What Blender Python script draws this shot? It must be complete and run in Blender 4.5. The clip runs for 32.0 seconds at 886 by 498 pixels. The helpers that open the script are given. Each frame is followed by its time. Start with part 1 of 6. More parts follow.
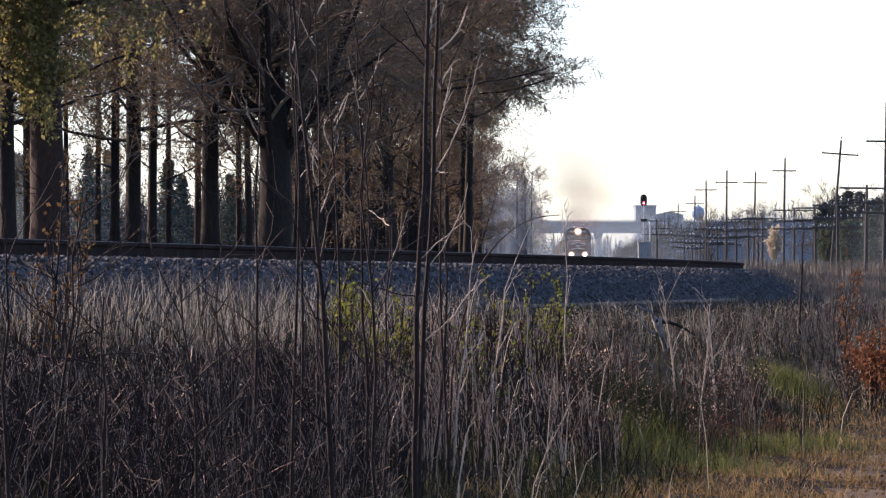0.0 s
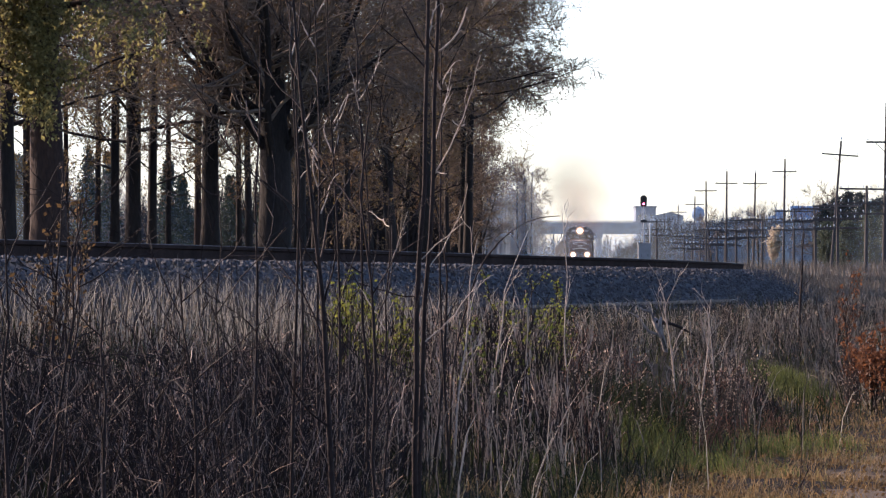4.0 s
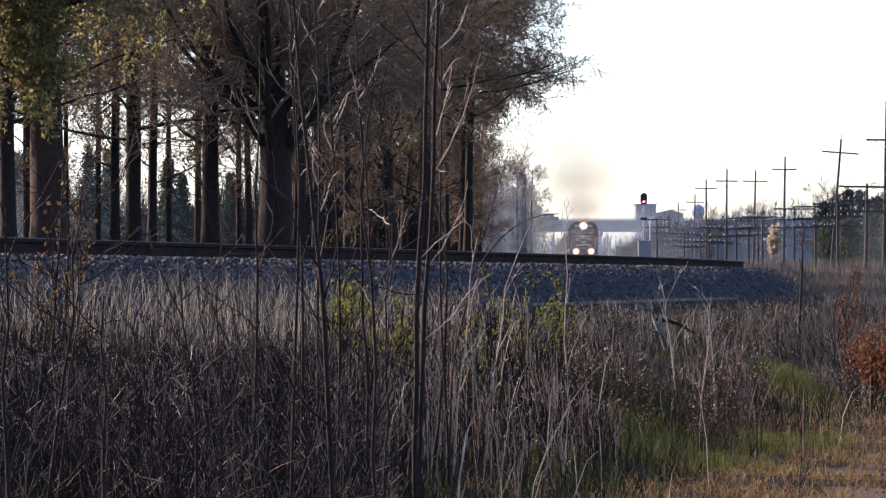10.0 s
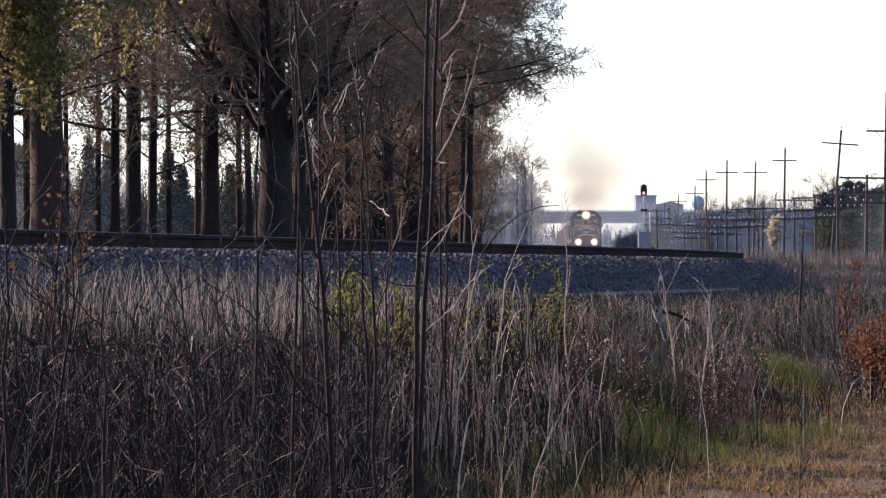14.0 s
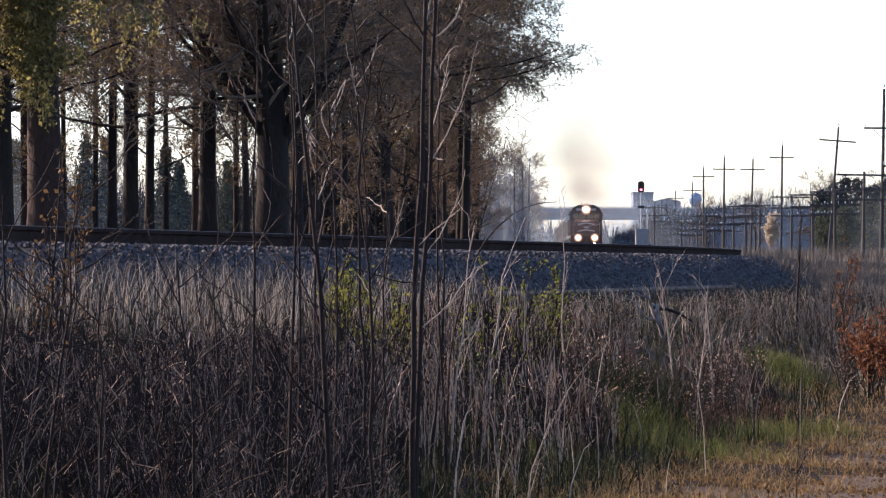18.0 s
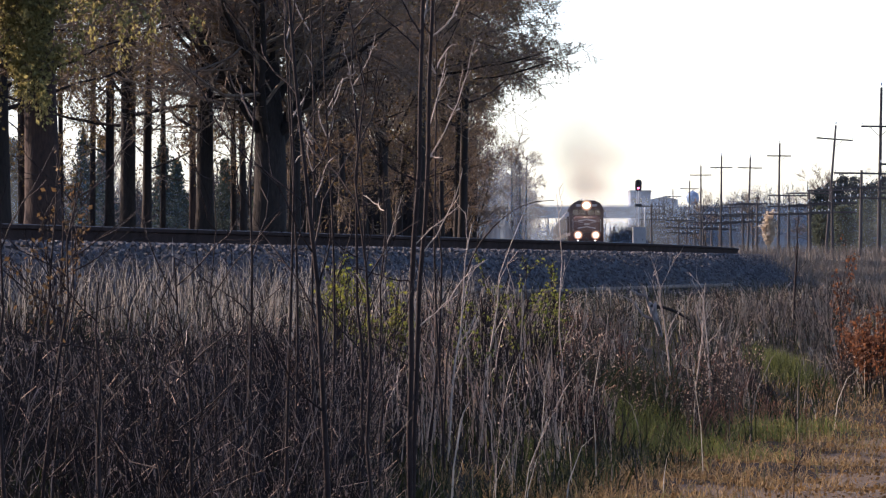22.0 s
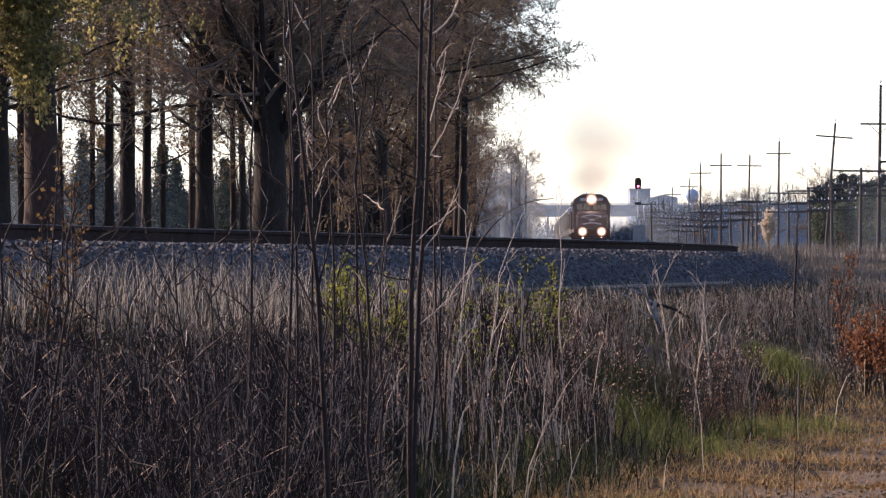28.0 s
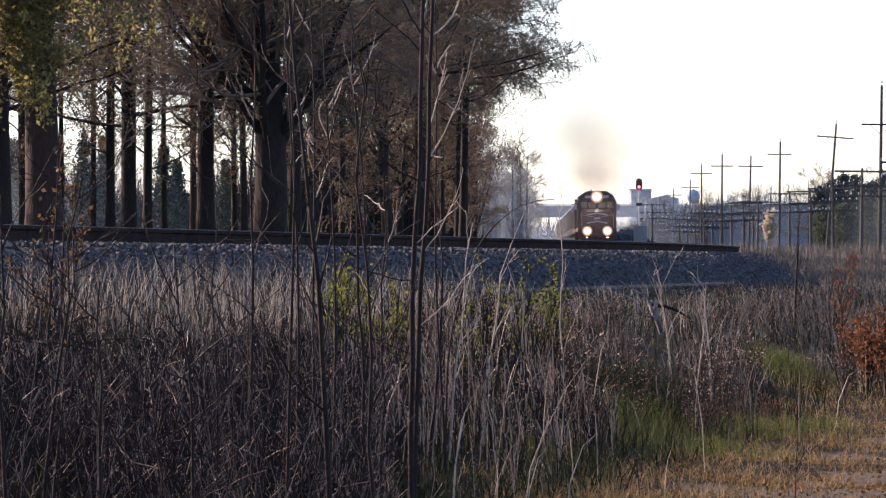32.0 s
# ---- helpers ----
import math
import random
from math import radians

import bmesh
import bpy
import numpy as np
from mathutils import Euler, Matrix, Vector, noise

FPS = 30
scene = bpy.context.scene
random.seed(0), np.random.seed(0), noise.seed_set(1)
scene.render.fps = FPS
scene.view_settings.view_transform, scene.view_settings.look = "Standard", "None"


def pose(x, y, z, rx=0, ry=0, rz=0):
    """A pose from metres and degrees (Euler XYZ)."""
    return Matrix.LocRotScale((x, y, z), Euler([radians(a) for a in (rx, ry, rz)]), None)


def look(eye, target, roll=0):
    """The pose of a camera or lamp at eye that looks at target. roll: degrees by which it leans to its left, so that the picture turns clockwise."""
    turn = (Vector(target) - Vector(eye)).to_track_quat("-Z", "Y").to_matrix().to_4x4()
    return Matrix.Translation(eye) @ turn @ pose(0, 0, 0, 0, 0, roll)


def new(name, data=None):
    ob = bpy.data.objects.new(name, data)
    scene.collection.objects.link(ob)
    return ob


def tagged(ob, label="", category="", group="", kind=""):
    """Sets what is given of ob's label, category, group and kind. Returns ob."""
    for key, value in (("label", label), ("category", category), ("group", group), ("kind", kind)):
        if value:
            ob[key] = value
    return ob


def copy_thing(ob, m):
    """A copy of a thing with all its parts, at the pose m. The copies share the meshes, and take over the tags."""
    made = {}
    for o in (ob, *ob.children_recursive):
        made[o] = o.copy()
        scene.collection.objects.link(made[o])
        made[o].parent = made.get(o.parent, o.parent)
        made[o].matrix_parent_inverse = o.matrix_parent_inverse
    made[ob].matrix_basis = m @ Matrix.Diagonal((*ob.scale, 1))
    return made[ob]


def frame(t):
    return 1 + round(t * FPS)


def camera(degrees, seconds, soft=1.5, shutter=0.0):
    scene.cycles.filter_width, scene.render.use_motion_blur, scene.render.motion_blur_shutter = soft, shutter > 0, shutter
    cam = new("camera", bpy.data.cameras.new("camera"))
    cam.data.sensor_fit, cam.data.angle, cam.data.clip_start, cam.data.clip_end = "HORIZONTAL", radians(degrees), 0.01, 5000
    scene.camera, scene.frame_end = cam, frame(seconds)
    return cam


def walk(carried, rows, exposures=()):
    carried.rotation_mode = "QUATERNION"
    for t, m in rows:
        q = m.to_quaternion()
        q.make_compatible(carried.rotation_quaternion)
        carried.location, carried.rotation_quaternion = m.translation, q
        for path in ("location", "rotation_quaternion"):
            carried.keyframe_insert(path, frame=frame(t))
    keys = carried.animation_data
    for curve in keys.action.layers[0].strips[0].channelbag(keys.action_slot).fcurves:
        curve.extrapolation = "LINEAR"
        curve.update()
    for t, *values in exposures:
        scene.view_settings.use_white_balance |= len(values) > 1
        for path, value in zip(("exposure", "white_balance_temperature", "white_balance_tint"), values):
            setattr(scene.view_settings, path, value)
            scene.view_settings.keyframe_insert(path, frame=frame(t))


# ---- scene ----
cam = camera(12.0, 32.0, soft=1.3)
FOC = 0.1051042  # half the picture's width at one metre

# The camera stands on one spot beside the line and pans, tilts and leans a little.
EYE = Vector((0.0, 0.0, 1.6))
# seconds, aim to the right and up in thousandths of the distance, lean in degrees
AIM = (
    (0.0, -0.009, 7.213, -0.006),
    (0.5, 0.137, 7.237, -0.010),
    (1.0, -0.011, 7.234, -0.000),
    (1.5, -0.037, 7.202, -0.006),
    (2.0, -0.011, 7.190, -0.015),
    (2.5, -0.003, 7.319, 0.031),
    (3.0, -0.049, 7.271, -0.002),
    (3.5, -0.013, 7.427, -0.014),
    (5.5, -0.051, 7.404, -0.027),
    (6.0, 0.349, 7.218, -0.005),
    (6.5, 0.339, 7.189, -0.012),
    (7.0, 0.317, 6.988, -0.020),
    (7.5, 0.162, 6.974, -0.027),
    (8.0, 0.126, 6.780, -0.007),
    (8.5, 0.192, 6.798, -0.012),
    (9.0, 0.145, 6.789, -0.028),
    (9.5, -0.051, 6.788, -0.027),
    (10.0, -0.025, 6.911, -0.026),
    (10.5, 0.046, 6.747, 0.038),
    (11.0, -0.018, 6.341, 0.005),
    (11.5, -0.033, 6.110, 0.015),
    (12.0, -0.246, 5.892, -0.032),
    (12.5, 0.150, 5.533, -0.008),
    (13.0, -0.069, 5.233, -0.067),
    (13.5, -0.163, 4.951, -0.017),
    (14.0, -0.046, 4.891, -0.069),
    (14.5, 0.174, 4.690, -0.048),
    (16.5, 0.899, 4.335, -0.011),
    (17.0, 0.785, 4.332, -0.005),
    (17.5, 0.783, 4.151, -0.022),
    (18.0, 0.609, 4.059, 0.009),
    (18.5, 0.606, 4.149, -0.025),
    (19.0, 0.980, 4.077, 0.026),
    (19.5, 1.161, 4.166, -0.003),
    (20.0, 1.146, 4.159, -0.013),
    (20.5, 1.311, 4.135, -0.022),
    (21.0, 1.201, 3.977, -0.046),
    (21.5, 1.203, 3.787, -0.033),
    (22.0, 1.249, 3.678, -0.003),
    (22.5, 1.368, 3.565, -0.013),
    (23.0, 1.317, 3.542, -0.019),
    (23.5, 1.399, 3.331, 0.002),
    (24.0, 1.408, 3.251, -0.088),
    (24.5, 1.541, 3.221, -0.092),
    (25.0, 1.474, 3.227, -0.099),
    (25.5, 1.600, 3.234, -0.111),
    (27.5, 1.409, 3.351, -0.127),
    (28.0, 1.301, 3.375, -0.158),
    (28.5, 1.125, 3.429, -0.095),
    (29.0, 0.751, 3.434, -0.159),
    (29.5, 1.392, 3.451, -0.118),
    (30.0, 1.321, 3.450, -0.125),
    (30.5, 1.170, 3.449, -0.115),
    (31.0, 0.980, 3.425, -0.144),
    (31.5, 1.007, 3.442, -0.108),
    (32.0, 1.046, 3.532, -0.178),
)
walk(cam, [(t, look(EYE, EYE + Vector((a / 1000, 1.0, b / 1000)), r)) for t, a, b, r in AIM], exposures=[(0, 1.22, 5600, 23), (19, 1.22, 5600, 24), (24, 1.29, 5640, 24), (28, 1.33, 5820, 26), (32, 1.30, 5680, 25)])

# ---- light ----
SUN_AZ, SUN_EL = -61.0, 26.0  # degrees from straight ahead (to the left is negative), degrees up
world = bpy.data.worlds.new("world")
scene.world = world
world.use_nodes = True
wn = world.node_tree
sky = wn.nodes.new("ShaderNodeTexSky")
sky.sky_type, sky.sun_disc = "NISHITA", False
sky.sun_elevation, sky.sun_rotation = radians(SUN_EL), radians(SUN_AZ)
sky.air_density, sky.dust_density, sky.ozone_density = 1.0, 0.5, 1.0
wn.nodes["Background"].inputs["Strength"].default_value = 0.108
wn.links.new(sky.outputs[0], wn.nodes["Background"].inputs[0])
sun_data = bpy.data.lights.new("sun", "SUN")
sun_data.energy, sun_data.angle, sun_data.color = 6.6, radians(0.6), (1.0, 0.76, 0.50)
sun = new("sun", sun_data)
SUN_DIR = Vector((math.sin(radians(SUN_AZ)) * math.cos(radians(SUN_EL)), math.cos(radians(SUN_AZ)) * math.cos(radians(SUN_EL)), math.sin(radians(SUN_EL))))
sun.matrix_world = look(SUN_DIR * 200, (0, 0, 0))
sun.location = SUN_DIR * 200


# ---- materials ----
def material(name, col, col2=None, rough=0.8, scale=8.0, fine=60.0, bump=0.3, metal=0.0, island=0.0, obj=0.0, spec=0.2, translucent=0.0, stretch=None, split=0.0):
    """A worn surface: two colours mixed by coarse and fine noise, with relief; island / obj vary it from piece to
    piece, split parts pale pieces from dark ones, as sun and shade would.
    """
    m = bpy.data.materials.new(name)
    m.use_nodes = True
    n, l = m.node_tree.nodes, m.node_tree.links
    p = n["Principled BSDF"]
    p.inputs["Roughness"].default_value, p.inputs["Metallic"].default_value = rough, metal
    p.inputs["Specular IOR Level"].default_value = spec
    tc = n.new("ShaderNodeTexCoord")
    src = tc.outputs["Object"]
    if stretch:
        mp = n.new("ShaderNodeMapping")
        mp.inputs["Scale"].default_value = stretch
        l.new(src, mp.inputs["Vector"])
        src = mp.outputs[0]
    coarse, grain = n.new("ShaderNodeTexNoise"), n.new("ShaderNodeTexNoise")
    for tex, sc, det in ((coarse, scale, 4), (grain, fine, 2)):
        tex.inputs["Scale"].default_value, tex.inputs["Detail"].default_value = sc, det
        l.new(src, tex.inputs["Vector"])
    mix = n.new("ShaderNodeMix")
    mix.data_type = "RGBA"
    mix.inputs[6].default_value = (*col, 1)
    mix.inputs[7].default_value = (*(col2 or [c * 0.55 for c in col]), 1)
    add = n.new("ShaderNodeMath")
    add.operation = "MULTIPLY_ADD"
    l.new(grain.outputs[0], add.inputs[0])
    add.inputs[1].default_value = 0.9
    l.new(coarse.outputs[0], add.inputs[2])
    ramp = n.new("ShaderNodeMapRange")
    ramp.inputs[1].default_value, ramp.inputs[2].default_value = 0.62, 1.28
    l.new(add.outputs[0], ramp.inputs[0])
    fac = ramp.outputs[0]
    if island or obj:
        if island:
            rnd = n.new("ShaderNodeNewGeometry").outputs["Random Per Island"]
        else:
            rnd = n.new("ShaderNodeObjectInfo").outputs["Random"]
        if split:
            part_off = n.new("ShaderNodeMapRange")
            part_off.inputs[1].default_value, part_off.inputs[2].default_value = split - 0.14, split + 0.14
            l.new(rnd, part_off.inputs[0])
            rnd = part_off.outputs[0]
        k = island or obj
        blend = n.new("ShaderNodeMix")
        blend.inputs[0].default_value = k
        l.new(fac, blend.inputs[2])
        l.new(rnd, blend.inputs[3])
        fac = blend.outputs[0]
    l.new(fac, mix.inputs[0])
    l.new(mix.outputs[2], p.inputs["Base Color"])
    if bump:
        b = n.new("ShaderNodeBump")
        b.inputs["Strength"].default_value, b.inputs["Distance"].default_value = bump, 0.02
        l.new(add.outputs[0], b.inputs["Height"])
        l.new(b.outputs[0], p.inputs["Normal"])
    if translucent:
        tr, sh = n.new("ShaderNodeBsdfTranslucent"), n.new("ShaderNodeMixShader")
        sh.inputs[0].default_value = translucent
        l.new(mix.outputs[2], tr.inputs[0])
        l.new(p.outputs[0], sh.inputs[1])
        l.new(tr.outputs[0], sh.inputs[2])
        l.new(sh.outputs[0], n["Material Output"].inputs[0])
    return m


def glowing(name, col, strength):
    m = bpy.data.materials.new(name)
    m.use_nodes = True
    p = m.node_tree.nodes["Principled BSDF"]
    p.inputs["Base Color"].default_value = (*col, 1)
    p.inputs["Emission Color"].default_value, p.inputs["Emission Strength"].default_value = (*col, 1), strength
    return m


def glare_disc(name, half):
    """A glowing disc for the glare round a lamp: white in the middle, warm and weaker towards its rim."""
    m = bpy.data.materials.new(name)
    m.use_nodes = True
    n, l = m.node_tree.nodes, m.node_tree.links
    p = n["Principled BSDF"]
    p.inputs["Base Color"].default_value, p.inputs["Roughness"].default_value = (0.12, 0.08, 0.06, 1), 0.6
    tc, ln, mr, rp = n.new("ShaderNodeTexCoord"), n.new("ShaderNodeVectorMath"), n.new("ShaderNodeMapRange"), n.new("ShaderNodeValToRGB")
    ln.operation = "LENGTH"
    l.new(tc.outputs["Object"], ln.inputs[0])
    l.new(ln.outputs["Value"], mr.inputs[0])
    mr.inputs[1].default_value, mr.inputs[2].default_value = 0.0, half
    l.new(mr.outputs[0], rp.inputs[0])
    e = rp.color_ramp.elements
    e[0].position, e[0].color = 0.0, (1.0, 0.9, 0.72, 1)
    e[1].position, e[1].color = 1.0, (0.004, 0.002, 0.001, 1)
    for pos, col in ((0.45, (0.10, 0.075, 0.048, 1)), (0.64, (0.030, 0.017, 0.009, 1)), (0.82, (0.013, 0.0065, 0.003, 1))):
        x = e.new(pos)
        x.color = col
    l.new(rp.outputs[0], p.inputs["Emission Color"])
    p.inputs["Emission Strength"].default_value = 22.0
    return m


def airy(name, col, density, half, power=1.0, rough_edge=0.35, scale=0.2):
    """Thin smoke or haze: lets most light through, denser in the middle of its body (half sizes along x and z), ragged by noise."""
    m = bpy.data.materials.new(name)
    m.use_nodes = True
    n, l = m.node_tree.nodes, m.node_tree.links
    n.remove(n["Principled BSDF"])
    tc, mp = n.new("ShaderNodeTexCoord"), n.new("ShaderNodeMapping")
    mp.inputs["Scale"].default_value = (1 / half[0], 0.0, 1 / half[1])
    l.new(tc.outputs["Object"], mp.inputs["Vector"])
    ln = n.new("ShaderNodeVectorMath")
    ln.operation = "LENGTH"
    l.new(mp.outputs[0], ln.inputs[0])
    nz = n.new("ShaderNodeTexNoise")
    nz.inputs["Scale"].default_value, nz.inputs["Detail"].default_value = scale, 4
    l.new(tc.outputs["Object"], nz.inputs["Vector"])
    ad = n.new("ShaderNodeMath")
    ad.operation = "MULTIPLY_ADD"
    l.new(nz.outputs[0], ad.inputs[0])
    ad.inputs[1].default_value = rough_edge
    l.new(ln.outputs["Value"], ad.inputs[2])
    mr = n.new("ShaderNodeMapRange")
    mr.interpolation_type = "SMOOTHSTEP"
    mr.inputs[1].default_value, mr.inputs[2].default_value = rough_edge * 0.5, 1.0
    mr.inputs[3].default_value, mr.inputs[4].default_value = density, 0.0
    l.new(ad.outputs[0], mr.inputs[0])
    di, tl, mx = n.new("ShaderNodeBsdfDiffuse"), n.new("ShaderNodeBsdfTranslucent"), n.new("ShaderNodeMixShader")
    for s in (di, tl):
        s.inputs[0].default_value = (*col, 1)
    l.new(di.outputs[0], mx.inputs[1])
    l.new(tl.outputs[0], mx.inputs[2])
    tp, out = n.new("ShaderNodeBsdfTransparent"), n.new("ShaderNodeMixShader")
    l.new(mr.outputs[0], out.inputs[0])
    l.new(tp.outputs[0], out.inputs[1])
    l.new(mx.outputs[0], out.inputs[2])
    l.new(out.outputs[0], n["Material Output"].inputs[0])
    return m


M_SOIL = material("soil_litter", (0.022, 0.016, 0.011), (0.008, 0.006, 0.005), 0.95, 0.6, 14, 0.6, spec=0.05)
M_PATH = material("dry_path", (0.085, 0.06, 0.038), (0.028, 0.02, 0.014), 0.95, 2.5, 34, 0.9)
M_BALLAST = material("ballast_bed", (0.05, 0.05, 0.053), (0.022, 0.022, 0.025), 0.95, 3.0, 18, 0.8)
M_STONE = material("ballast_stone", (0.105, 0.1, 0.104), (0.022, 0.022, 0.026), 0.9, 4.0, 40, 0.3, island=0.7)
M_RAIL = material("rusty_rail", (0.042, 0.029, 0.026), (0.016, 0.012, 0.011), 0.95, 3.0, 60, 0.3, spec=0.02)
M_RAILHEAD = material("worn_rail_head", (0.05, 0.045, 0.045), (0.03, 0.026, 0.025), 0.7, 3.0, 80, 0.05, spec=0.1)
M_TIE = material("creosoted_wood", (0.09, 0.07, 0.055), (0.035, 0.028, 0.024), 0.9, 3.0, 50, 0.5, obj=0.4)
M_BARK = material("dark_bark", (0.032, 0.025, 0.021), (0.011, 0.009, 0.008), 0.95, 2.5, 22, 0.9, stretch=(1, 1, 0.25))
M_BARK_PINE = material("reddish_bark", (0.05, 0.03, 0.022), (0.018, 0.012, 0.01), 0.95, 2.5, 22, 0.9, stretch=(1, 1, 0.3))
M_TWIG = material("twig_bark", (0.22, 0.162, 0.112), (0.05, 0.039, 0.031), 0.9, 2.0, 30, 0.2, island=0.5)
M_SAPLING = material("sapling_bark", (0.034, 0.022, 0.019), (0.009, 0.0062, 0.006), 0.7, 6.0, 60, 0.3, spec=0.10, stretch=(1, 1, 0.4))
# sunlight put into the colour: pale stems and twigs beside dark bark
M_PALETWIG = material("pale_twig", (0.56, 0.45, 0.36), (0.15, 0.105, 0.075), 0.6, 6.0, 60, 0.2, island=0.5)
M_LEAF_DRY = material("dry_oak_leaf", (0.15, 0.09, 0.034), (0.06, 0.037, 0.019), 0.8, 3.0, 30, 0.1, island=0.8, translucent=0.35)
M_LEAF_OLIVE = material("young_leaf", (0.30, 0.26, 0.095), (0.07, 0.064, 0.025), 0.7, 3.0, 30, 0.1, island=0.8, translucent=0.55)
M_LEAF_YELLOW = material("yellow_green_leaf", (0.2, 0.19, 0.035), (0.08, 0.1, 0.02), 0.7, 3.0, 30, 0.1, island=0.7, translucent=0.45)
M_LEAF_ORANGE = material("orange_leaf", (0.18, 0.075, 0.03), (0.08, 0.032, 0.016), 0.7, 3.0, 30, 0.1, island=0.7, translucent=0.45)
M_NEEDLE = material("conifer_needle", (0.042, 0.055, 0.03), (0.015, 0.022, 0.012), 0.7, 3.0, 30, 0.1, island=0.6, translucent=0.2)
# split colours: pale for stalks in the sun, near-black for shaded ones
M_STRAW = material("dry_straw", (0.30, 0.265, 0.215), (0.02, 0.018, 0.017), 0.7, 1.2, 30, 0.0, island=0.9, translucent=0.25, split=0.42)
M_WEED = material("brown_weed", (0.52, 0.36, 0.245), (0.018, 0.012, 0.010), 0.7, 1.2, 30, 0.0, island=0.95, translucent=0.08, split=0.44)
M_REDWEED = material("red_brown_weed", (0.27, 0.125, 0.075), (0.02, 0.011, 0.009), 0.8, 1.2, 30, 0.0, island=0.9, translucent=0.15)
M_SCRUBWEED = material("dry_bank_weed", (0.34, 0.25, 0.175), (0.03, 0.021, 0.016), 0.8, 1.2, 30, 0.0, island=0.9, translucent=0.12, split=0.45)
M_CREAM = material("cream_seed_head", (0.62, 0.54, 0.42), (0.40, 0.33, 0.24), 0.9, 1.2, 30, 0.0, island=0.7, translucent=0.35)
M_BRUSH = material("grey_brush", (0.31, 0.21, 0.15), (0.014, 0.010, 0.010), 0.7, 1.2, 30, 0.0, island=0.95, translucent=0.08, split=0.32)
M_CANE = material("bramble_cane", (0.20, 0.13, 0.10), (0.02, 0.012, 0.011), 0.55, 6.0, 60, 0.2, island=0.8, spec=0.4)
M_GRASS = material("green_grass", (0.19, 0.17, 0.06), (0.03, 0.03, 0.012), 0.7, 1.0, 30, 0.0, island=0.6, translucent=0.4)
M_TUFT = material("fresh_grass", (0.12, 0.13, 0.036), (0.032, 0.042, 0.013), 0.7, 1.0, 30, 0.0, island=0.6, translucent=0.45)
# green with the shade between the stalks put into its colour
M_GRASS_DARK = material("shaded_green_undergrowth", (0.024, 0.03, 0.012), (0.005, 0.007, 0.004), 0.8, 1.0, 30, 0.0, island=0.6, spec=0.1, translucent=0.3)
M_TAN = material("tan_grass", (0.31, 0.205, 0.09), (0.05, 0.036, 0.018), 0.7, 1.0, 30, 0.0, island=0.7, translucent=0.35)
M_SCRUB = material("grey_scrub", (0.18, 0.155, 0.125), (0.05, 0.043, 0.036), 0.8, 1.0, 30, 0.0, island=0.7, translucent=0.15)
M_POLE = material("weathered_pole", (0.09, 0.078, 0.072), (0.036, 0.031, 0.03), 0.9, 2.0, 30, 0.4, obj=0.4, stretch=(1, 1, 0.15))
M_GLASS_INS = material("glass_insulator", (0.4, 0.44, 0.46), (0.3, 0.33, 0.35), 0.12, 3, 20, 0.0, spec=0.8)
M_STEEL_WHITE = material("silver_painted_steel", (0.504, 0.504, 0.504), (0.364, 0.357, 0.35), 0.5, 3.0, 30, 0.1)
M_BLACK = material("black_enamel", (0.02, 0.02, 0.022), (0.035, 0.033, 0.032), 0.45, 3.0, 40, 0.1)
M_CABINET = material("grey_cabinet_paint", (0.3, 0.288, 0.282), (0.228, 0.216, 0.21), 0.6, 2.0, 30, 0.1)
M_CONCRETE = material("bridge_concrete", (0.224, 0.228, 0.24), (0.16, 0.164, 0.176), 0.9, 0.4, 6, 0.2)
M_LOCO_RED = material("orange_red_enamel", (0.066, 0.027, 0.022), (0.036, 0.017, 0.014), 0.45, 1.5, 30, 0.05)
M_LOCO_BLACK = material("dirty_black_enamel", (0.028, 0.021, 0.019), (0.05, 0.037, 0.032), 0.5, 1.2, 25, 0.08)
M_LOCO_WHITE = material("white_stripe_paint", (0.42, 0.4, 0.38), (0.28, 0.26, 0.25), 0.5, 2.0, 30, 0.05)
M_GLASS_DARK = material("dark_window_glass", (0.02, 0.022, 0.025), (0.015, 0.016, 0.018), 0.06, 2.0, 20, 0.0, spec=0.7)
M_UNDER = material("underframe_grime", (0.06, 0.05, 0.043), (0.03, 0.026, 0.024), 0.85, 2.0, 30, 0.2)
M_WHEEL = material("wheel_steel", (0.20, 0.16, 0.13), (0.10, 0.08, 0.07), 0.5, 3.0, 30, 0.1, metal=0.7)
M_HOPPER = material("pale_grey_hopper_paint", (0.07, 0.062, 0.056), (0.04, 0.036, 0.033), 0.6, 0.8, 15, 0.1, obj=0.4)
M_TANK = material("water_tank_blue", (0.16, 0.24, 0.36), (0.11, 0.17, 0.27), 0.5, 0.5, 6, 0.05)
M_WALL_FAR = material("warehouse_cladding", (0.2, 0.22, 0.26), (0.15, 0.165, 0.2), 0.7, 0.1, 2, 0.05)
M_TRAILER = material("blue_trailer_panel", (0.14, 0.27, 0.50), (0.10, 0.20, 0.40), 0.45, 0.4, 6, 0.05)
M_CAR_DARK = material("dark_car_paint", (0.05, 0.055, 0.065), (0.035, 0.04, 0.045), 0.3, 0.8, 10, 0.0)
M_TYRE = material("tyre_rubber", (0.03, 0.03, 0.03), (0.02, 0.02, 0.02), 0.9, 3, 30, 0.1)
M_OLD_RAIL = material("weathered_rail", (0.17, 0.135, 0.125), (0.05, 0.042, 0.038), 0.7, 3.0, 60, 0.2)
M_LOG = material("bleached_log", (0.26, 0.225, 0.205), (0.03, 0.025, 0.024), 0.85, 11.0, 50, 0.5, stretch=(1, 1, 0.3))
M_HEADLIGHT = glowing("lit_headlight", (1.0, 0.78, 0.52), 25.0)
M_HEAD_GLARE = glare_disc("headlight_glare", 0.56)
M_DITCH_GLARE = glare_disc("ditch_light_glare", 0.46)
